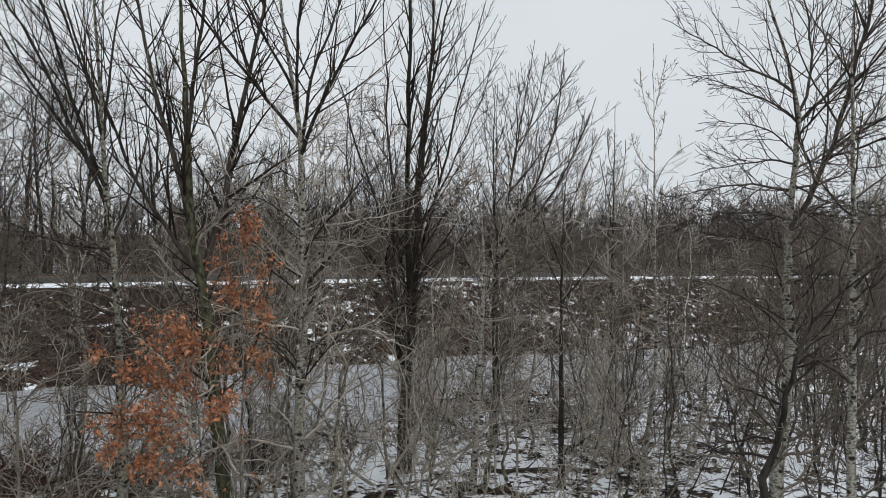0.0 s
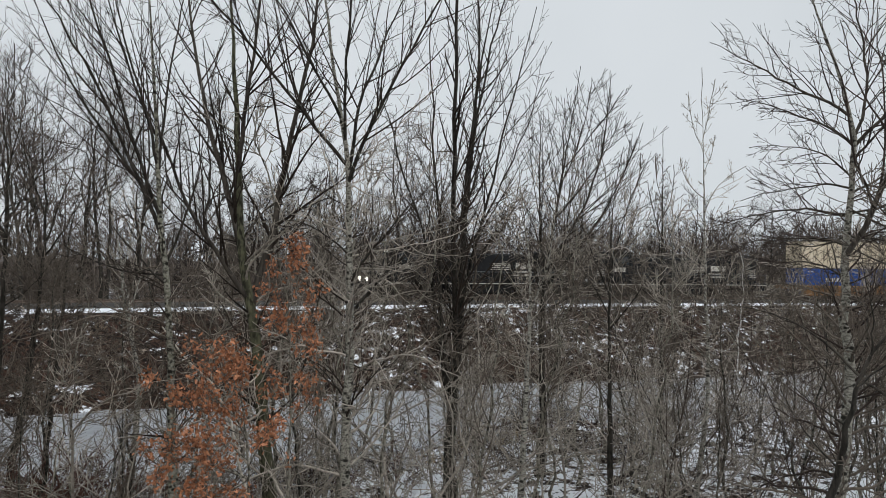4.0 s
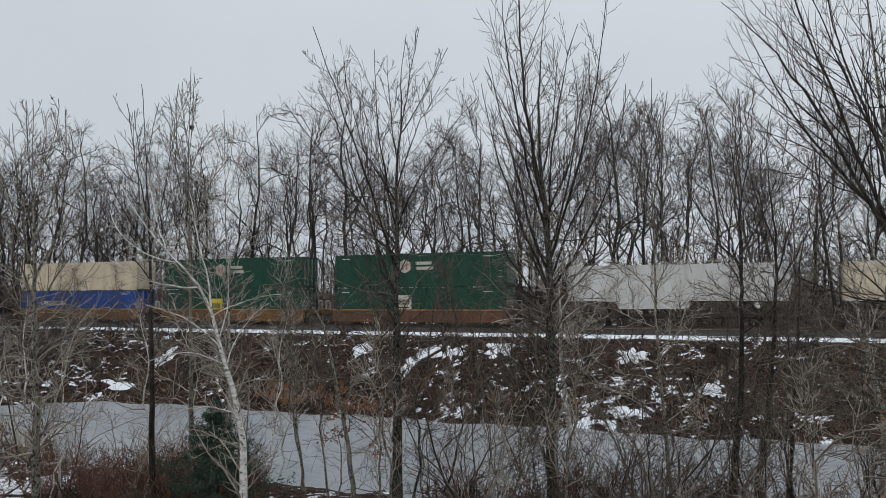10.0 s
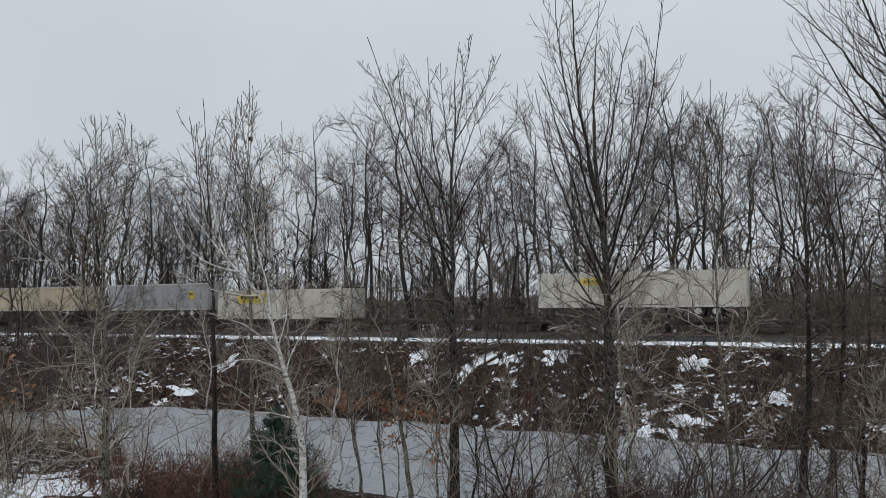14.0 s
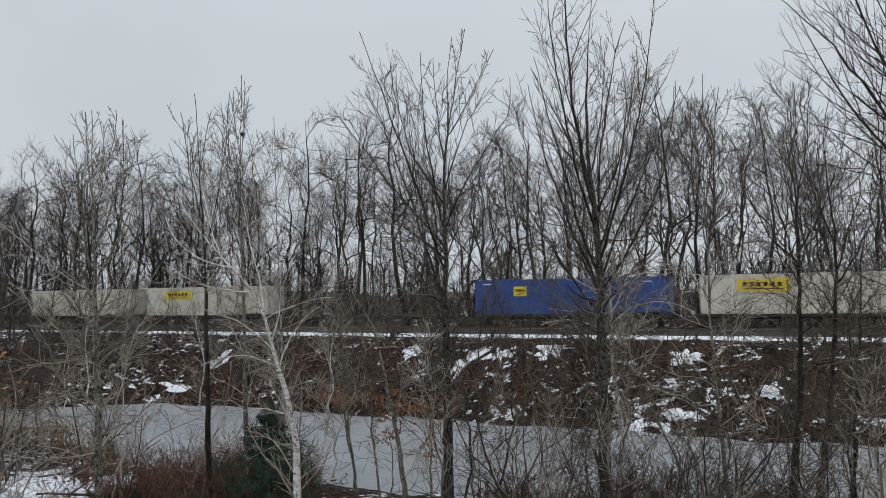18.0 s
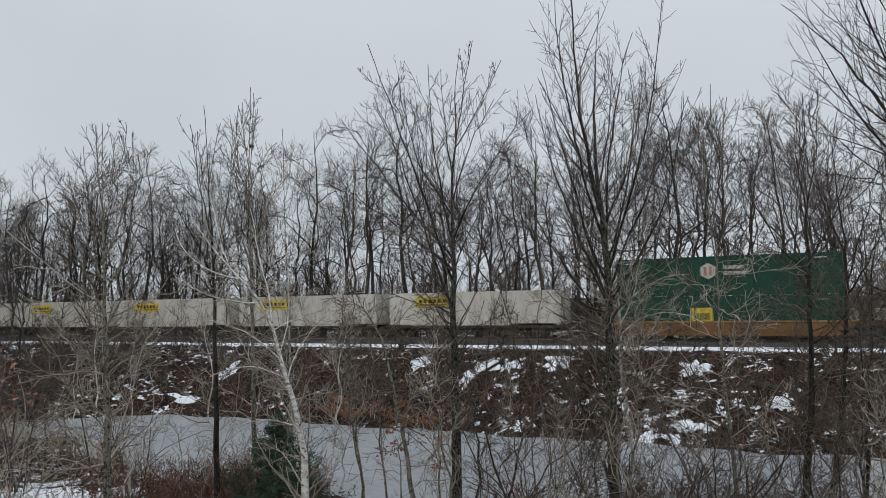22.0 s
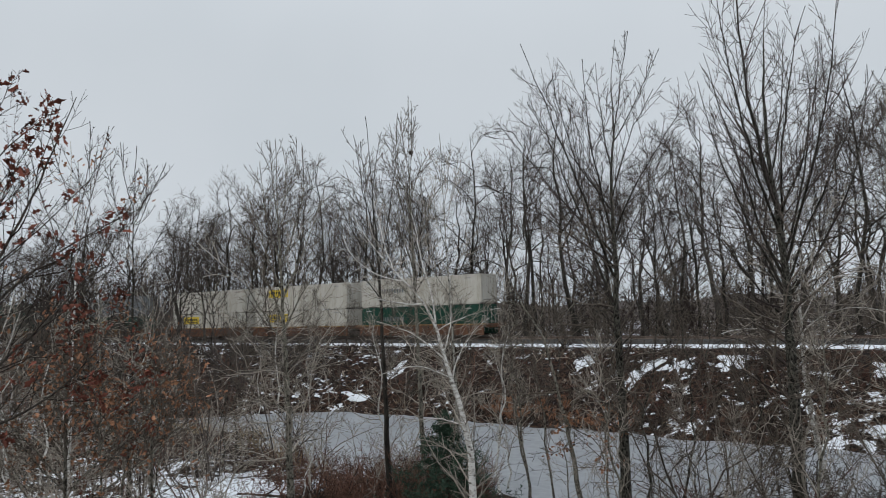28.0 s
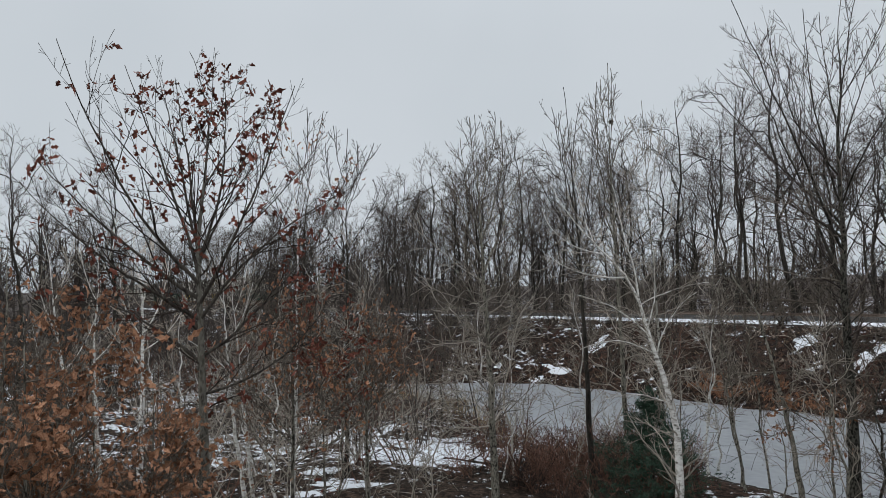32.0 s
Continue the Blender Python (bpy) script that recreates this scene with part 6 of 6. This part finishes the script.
    for k in range(4):
        part("stripe", boxed(20.0, 20.85 - 0.07 * k, -1.0, -0.985, 2.1 + 0.22 * k, 2.22 + 0.22 * k), P_WHITE, rad, "white stripe")
    bm = bmesh.new()
    for x in (7.0, 9.0):
        rod(bm, (x, 0, 4.1), (x, 0, 4.25), 0.55, 20)
    part("roof_fan", bm, GRIME, t)
    part("exhaust_stack", boxed(11.5, 12.6, -0.4, 0.4, 4.1, 4.45, bevel=0.05), GRIME, t)
    part("sill_stripe", boxed(0.6, L - 0.6, -1.512, -1.5, 1.3, 1.38), P_WHITE, t, "thin white sill stripe")
    for y in (-1.48, 1.48):
        bm = bmesh.new()
        rod(bm, (5.3, y, 2.4), (L - 0.5, y, 2.4), 0.022, 6)
        rod(bm, (0.5, y, 2.3), (2.5, y, 2.3), 0.022, 6)
        for k in range(11):
            x = 5.4 + 1.62 * k
            rod(bm, (x, y, 1.5), (x, y, 2.4), 0.02, 6)
        part("handrail", bm, P_DARKGREY, t, "thin grey handrail")
    bm = bmesh.new()
    for y in (-0.16, 0.16):
        rod(bm, (2.3, y, 4.22), (2.44, y, 4.22), 0.13, 14)
    part("headlight", bm, LAMP_LIT if lit else P_LIGHT, t, "bright headlight" if lit else "")
    for y in (-1.0, 1.0):
        bm = bmesh.new()
        rod(bm, (0.2, y, 1.75), (0.32, y, 1.75), 0.12, 14)
        rod(bm, (0.32, y, 1.5), (0.32, y, 1.78), 0.04, 8)
        part("ditch_light", bm, LAMP_LIT if lit else P_LIGHT, t, "bright ditch light" if lit else "")
    return rolling(t, u, L)


def sign(parent, x0, x1, z0, z1, y, mat, bar_mat, label):
    """A painted panel with a few unreadable bars on it."""
    p = part("sign_panel", boxed(x0, x1, y - 0.018, y, z0, z1), mat, parent, label)
    w, h = x1 - x0, z1 - z0
    for k in range(6):
        part("lettering_bar", boxed(x0 + w * (0.12 + 0.13 * k), x0 + w * (0.2 + 0.13 * k), y - 0.028, y - 0.018, z0 + h * 0.42, z0 + h * 0.74), bar_mat, p)
    part("lettering_bar", boxed(x0 + w * 0.12, x1 - w * 0.12, y - 0.028, y - 0.018, z0 + h * 0.2, z0 + h * 0.27), bar_mat, p)


def container(u, z, mat, colour, L=16.15, H=2.9, ribs=38, mark="", base_y=-1.3, rib_mat=None):
    """A corrugated container standing on a railway car: shell, ribs, corner posts, castings, doors."""
    t = thing("container", f"{colour} corrugated freight container riding on the train", "container", "containers on the train")
    bm = bmesh.new()
    box(bm, 0.06, L - 0.06, -1.27, 1.27, 0.08, H - 0.03)
    part("shell", bm, mat, t)
    for s in (-1, 1):
        xs, ys = [], []
        for k in range(ribs):
            a, w = 0.2 + (L - 0.4) * k / ribs, (L - 0.4) / ribs
            xs += [a, a + 0.35 * w, a + 0.5 * w, a + 0.85 * w]
            ys += [1.268, 1.268, 1.294, 1.294]
        n = len(xs)
        V = np.array([(x, s * y, z2) for z2 in (0.17, H - 0.12) for x, y in zip(xs, ys)])
        Q = np.array([(k, k + 1, n + k + 1, n + k) for k in range(n - 1)])
        piece("side_panel", mesh_of("side_panel", V, Q if s < 0 else Q[:, ::-1]), mat, t, "corrugated side panel")
    bm = bmesh.new()
    for y in (-1.24, 1.24):
        box(bm, 0, L, y - 0.06, y + 0.06, H - 0.13, H)
        box(bm, 0, L, y - 0.06, y + 0.06, 0, 0.18)
    for x in (0.07, L - 0.07):
        box(bm, x - 0.07, x + 0.07, -1.3, 1.3, H - 0.12, H - 0.01)
    part("frame_rail", bm, mat, t)
    for x in (0.0, L - 0.16, 1.9, L - 2.06):
        for y in (-1.3, 1.14):
            part("corner_post", boxed(x, x + 0.16, y, y + 0.16, 0.02, H - 0.005), mat, t)
    if z > 2:
        for x in (0.0, L - 0.18, 1.88, L - 2.06):
            for y in (-1.3, 1.12):
                part("corner_casting", boxed(x, x + 0.18, y, y + 0.18, -0.082, 0.1), GRIME, t)
    for y in (-1.25, 0.02):
        d = part("door", boxed(L - 0.055, L - 0.02, y, y + 1.23, 0.2, H - 0.16), mat, t)
        for k in (0.3, 0.9):
            bm = bmesh.new()
            rod(bm, (L - 0.005, y + k, 0.25), (L - 0.005, y + k, H - 0.2), 0.018, 6)
            part("lock_rod", bm, P_LIGHT, d)
    if mark == "hex":
        bm = bmesh.new()
        rod(bm, (6.9, -1.3, H * 0.62), (6.9, -1.318, H * 0.62), 0.62, 6)
        e = part("emblem", bm, P_WHITE, t, "white hexagon emblem")
        part("emblem_bar", boxed(6.62, 6.76, -1.33, -1.318, H * 0.62 - 0.33, H * 0.62 + 0.33), P_RED, e)
        part("emblem_bar", boxed(7.02, 7.16, -1.33, -1.318, H * 0.62 - 0.33, H * 0.62 + 0.33), P_RED, e)
        for k in range(2):
            part("lettering_bar", boxed(8.0, 9.4 + 0.15 * k, -1.312, -1.298, H * (0.66 - 0.15 * k), H * (0.75 - 0.15 * k)), P_WHITE, t, "white lettering bar")
    elif mark == "yellow":
        sign(t, 2.6, 6.2, H * 0.55, H * 0.88, -1.298, P_YELLOW, P_BLACK, "yellow sign panel with dark bars")
    elif mark == "yellow_box":
        sign(t, 3.5, 4.6, H * 0.52, H * 0.8, -1.298, P_YELLOW, P_BLACK, "yellow sign panel with dark bars")
    elif mark == "yellow_low":
        sign(t, 5.6, 7.1, H * 0.15, H * 0.7, -1.298, P_YELLOW, P_GREEN, "yellow sign panel with dark bars")
    elif mark == "white_low":
        sign(t, 6.1, 7.5, H * 0.3, H * 0.78, -1.298, P_WHITE, P_BLACK, "white sign panel with dark bars")
    elif mark == "word":
        for k in range(9):
            part("lettering_bar", boxed(3.0 + 0.36 * k, 3.24 + 0.36 * k, -1.312, -1.298, H * 0.5, H * 0.64), P_WHITE if colour.startswith("blue") else P_DARKGREY, t, "lettering bar")
    for x in (0.7, L - 2.0):
        part("number_bar", boxed(x, x + 0.75, -1.312, -1.298, H - 0.4, H - 0.32), P_LIGHT if "white" not in colour and "cream" not in colour else P_GREY, t, "small code bar")
    return rolling(t, u, L, z)


def well_car(u, pitch, label, mat):
    """A low well wagon whose side walls hug the lower container; bogies under the ends."""
    t = thing("well_car", label, "railway wagon", "well cars")
    a, b = (pitch - 16.6) / 2, (pitch + 16.6) / 2
    bm = bmesh.new()
    for y in (-1.42, 1.42):
        box(bm, a, b, y - 0.06, y + 0.06, 0.3, 1.25)
        box(bm, a - 0.3, b + 0.3, y - 0.1, y + 0.1, 1.2, 1.36, bevel=0.02)
        box(bm, a, b, y - 0.09, y + 0.09, 0.24, 0.38, bevel=0.02)
    part("side_sill", bm, mat, t)
    part("top_chord", boxed(a - 0.3, b + 0.3, -1.535, -1.52, 1.25, 1.35), P_SILL, t, "worn yellow-brown top edge")
    for k in range(14):
        x = a + 0.5 + (b - a - 1.0) * k / 13
        part("side_post", boxed(x - 0.06, x + 0.06, -1.52, -1.48, 0.38, 1.2), mat, t)
    part("floor", boxed(a, b, -1.36, 1.36, 0.24, 0.3), GRIME, t)
    for s, x0, x1 in ((-1, 0.05, a), (1, b, pitch - 0.05)):
        bm = bmesh.new()
        box(bm, x0, x1, -1.2, 1.2, 0.95, 1.3, bevel=0.05)
        box(bm, x0 + 0.2, x1 - 0.2, -1.45, 1.45, 1.28, 1.36)
        part("end_platform", bm, mat, t)
        for y in (-1.4, 1.4):
            bm = bmesh.new()
            xm = x1 - 0.25 if s < 0 else x0 + 0.25
            rod(bm, (xm, y, 1.3), (xm, y, 2.1), 0.025, 6)
            rod(bm, (xm - 0.4, y, 1.3), (xm - 0.4, y, 2.1), 0.025, 6)
            rod(bm, (xm - 0.42, y, 2.1), (xm + 0.02, y, 2.1), 0.025, 6)
            part("grab_iron", bm, P_WHITE, t)
    truck(t, 0.0, (-0.5, 0.5), 1.78)
    return rolling(t, u, pitch)


def spine_car(u, pitch):
    """One platform of a skeleton wagon: centre beam, cross arms, hitch, bogie."""
    t = thing("spine_car", "dark rusty skeleton wagon with a central beam", "railway wagon", "spine cars")
    bm = bmesh.new()
    box(bm, 0.1, pitch - 0.1, -0.35, 0.35, 0.65, 1.02, bevel=0.03)
    part("centre_beam", bm, GRIME, t)
    for k in range(5):
        x = 1.2 + (pitch - 2.4) * k / 4
        bm = bmesh.new()
        box(bm, x - 0.16, x + 0.16, -1.4, 1.4, 0.86, 1.06, bevel=0.02)
        part("cross_arm", bm, GRIME, t)
    for y in (-1.32, 1.32):
        part("side_rail", boxed(0.6, pitch - 0.6, y - 0.07, y + 0.07, 0.88, 1.0), GRIME, t, "rusty brown side rail")
    bm = bmesh.new()
    rod(bm, (1.5, -0.3, 1.0), (1.8, 0, 1.28), 0.05, 6)
    rod(bm, (1.5, 0.3, 1.0), (1.8, 0, 1.28), 0.05, 6)
    box(bm, 1.5, 2.1, -0.45, 0.45, 1.0, 1.08)
    part("hitch", bm, GRIME, t)
    for y in (-1.3, 0.65):
        part("wheel_platform", boxed(12.6, min(pitch - 1.0, 16.8), y, y + 0.65, 1.04, 1.238), GRIME, t)
    truck(t, 0.0, (-0.5, 0.5), 1.78, 0.42)
    return rolling(t, u, pitch)


def trailer(u, L, mat, colour, mark="", z=1.06):
    """A road trailer lashed on a skeleton wagon: van body, landing legs, axles at the right end."""
    t = thing("semi_trailer", f"{colour} road trailer lashed on a skeleton wagon", "trailer", "trailers on the train")
    bm = bmesh.new()
    box(bm, 0, L, -1.28, 1.28, 0.75, 3.5, bevel=0.04)
    body = part("van_body", bm, mat, t)
    for k in range(26):
        x = 0.3 + (L - 0.6) * k / 25
        part("side_seam", boxed(x - 0.02, x + 0.02, -1.293, -1.275, 0.85, 3.4), mat, body)
    bm = bmesh.new()
    box(bm, 0, L, -1.3, -1.24, 0.72, 0.86)
    box(bm, 0, L, -1.3, -1.24, 3.42, 3.52)
    box(bm, 0, L, 1.24, 1.3, 0.72, 0.86)
    part("rub_rail", bm, P_LIGHT, t)
    bm = bmesh.new()
    box(bm, L - 4.4, L - 1.2, -0.55, 0.55, 0.5, 0.75)
    box(bm, 1.0, L - 1.0, -0.5, -0.4, 0.62, 0.75)
    box(bm, 1.0, L - 1.0, 0.4, 0.5, 0.62, 0.75)
    part("chassis", bm, GRIME, t)
    for x in (L - 3.5, L - 2.2):
        for y in (-1.25, 0.7):
            bm = bmesh.new()
            rod(bm, (x, y, 0.42), (x, y + 0.55, 0.42), 0.48, 20)
            w = part("road_wheel", bm, TYRE, t)
            bm = bmesh.new()
            rod(bm, (x, y - 0.01, 0.42), (x, y + 0.05, 0.42), 0.25, 14)
            part("rim", bm, P_LIGHT, w, "pale steel rim")
    for y in (-0.9, 0.9):
        bm = bmesh.new()
        box(bm, 3.97, 4.12, y - 0.08, y + 0.08, -0.2, 0.75)
        box(bm, 3.88, 4.22, y - 0.15, y + 0.15, -0.24, -0.18)
        part("landing_leg", bm, GRIME, t)
    if mark == "yellow":
        sign(t, 3.6, 6.0, 2.5, 3.05, -1.298, P_YELLOW, P_BLACK, "yellow sign panel with dark bars")
    elif mark == "skirt":
        part("side_skirt", boxed(3.9, 9.2, -1.27, -1.22, 0.12, 0.74), mat, t, "white side skirt")
    elif mark == "badge":
        sign(t, L - 2.6, L - 1.9, 1.9, 2.7, -1.298, P_YELLOW, P_BLACK, "yellow badge")
    return rolling(t, u, L, 1.3)


def build_train():
    locomotive(127.2, True)
    locomotive(149.9, False)
    rusty, tan = "rust-brown well wagon holding stacked containers", "ochre-yellow weathered well wagon holding stacked containers"
    low, high = 0.31, 3.29
    for u, lo, lc, lm, hi, hc, hm, lab, mat in (
            (176.6, P_BLUE, "blue", "word", P_CREAM, "cream", "", tan, P_OCHRE),
            (196.3, P_GREEN, "dark green", "yellow_low", P_GREEN, "dark green", "hex", tan, P_OCHRE),
            (215.9, P_GREEN, "dark green", "white_low", P_GREEN, "dark green", "hex", rusty, P_RUST),
            (530.0, P_GREEN, "dark green", "yellow_low", P_GREEN, "dark green", "hex", rusty, P_OCHRE),
            (548.8, P_WHITE, "white", "", P_WHITE, "white", "word", rusty, P_RUST),
            (568.0, P_GREEN, "dark green", "yellow_box", P_DARKGREY, "dark grey", "word", tan, P_OCHRE),
            (591.8, P_WHITE, "white", "yellow", P_WHITE, "white", "", rusty, P_RUST),
            (610.0, P_WHITE, "white", "yellow", P_WHITE, "white", "yellow", rusty, P_RUST),
            (628.5, P_GREEN, "dark green", "word", P_WHITE, "white", "word", rusty, P_RUST)):
        pitch = 18.6 if u > 590 else 19.4
        well_car(u - (pitch - 16.15) / 2, pitch, lab, mat)
        container(u, low, lo, lc, mark=lm)
        container(u, high, hi, hc, mark=hm, ribs=44 if hc == "cream" else 38)
    # skeleton wagons: road trailers first, then containers
    for u, L, mat, colour, mark in ((237.2, 16.15, P_LIGHT, "white", "skirt"), (256.9, 16.15, P_CREAM, "cream", ""), (277.6, 14.6, P_GREY, "blue-grey", "badge"), (328.2, 16.15, P_WHITE, "white", "yellow")):
        spine_car(u - 1.3, 19.0)
        trailer(u, L, mat, colour, mark)
    for u in (310.6, 345.8, 401.0):
        spine_car(u, 17.4 if u < 400 else 18.4)
    for u, mat, colour, mark in ((293.6, P_WHITE, "white", "yellow"), (364.0, P_WHITE, "white", ""), (382.6, P_WHITE, "white", "yellow"), (421.0, P_DEEP, "deep blue", "yellow_box"), (439.4, P_WHITE, "white", "yellow"), (457.0, P_WHITE, "white", "yellow"), (474.2, P_WHITE, "white", "yellow"), (491.6, P_WHITE, "white", "yellow"), (509.2, P_WHITE, "white", "yellow")):
        spine_car(u - 0.7, 17.4)
        container(u, 1.08, mat, colour, mark=mark)


build_train()


# ---- sleepers and stones of the track that can be told apart ----
def track_pieces():
    bed = bpy.data.objects["ballast_bed"]
    me = boxed_mesh("tie", -0.11, 0.11, -1.3, 1.3, -0.22, -0.165, bevel=0.01)
    for k in range(280):
        x, y, turn = on_track(-78 + k * 0.56)
        piece("tie", me, TIE, bed, m=Matrix.Translation((x, y, 0)) @ Matrix.Rotation(turn, 4, "Z"))


track_pieces()


def motions():
    for ob, u, length, z in ROLLING:
        walk(ob, [(t, placed(u - gone(t), length, z)) for t in range(0, 33)])


motions()
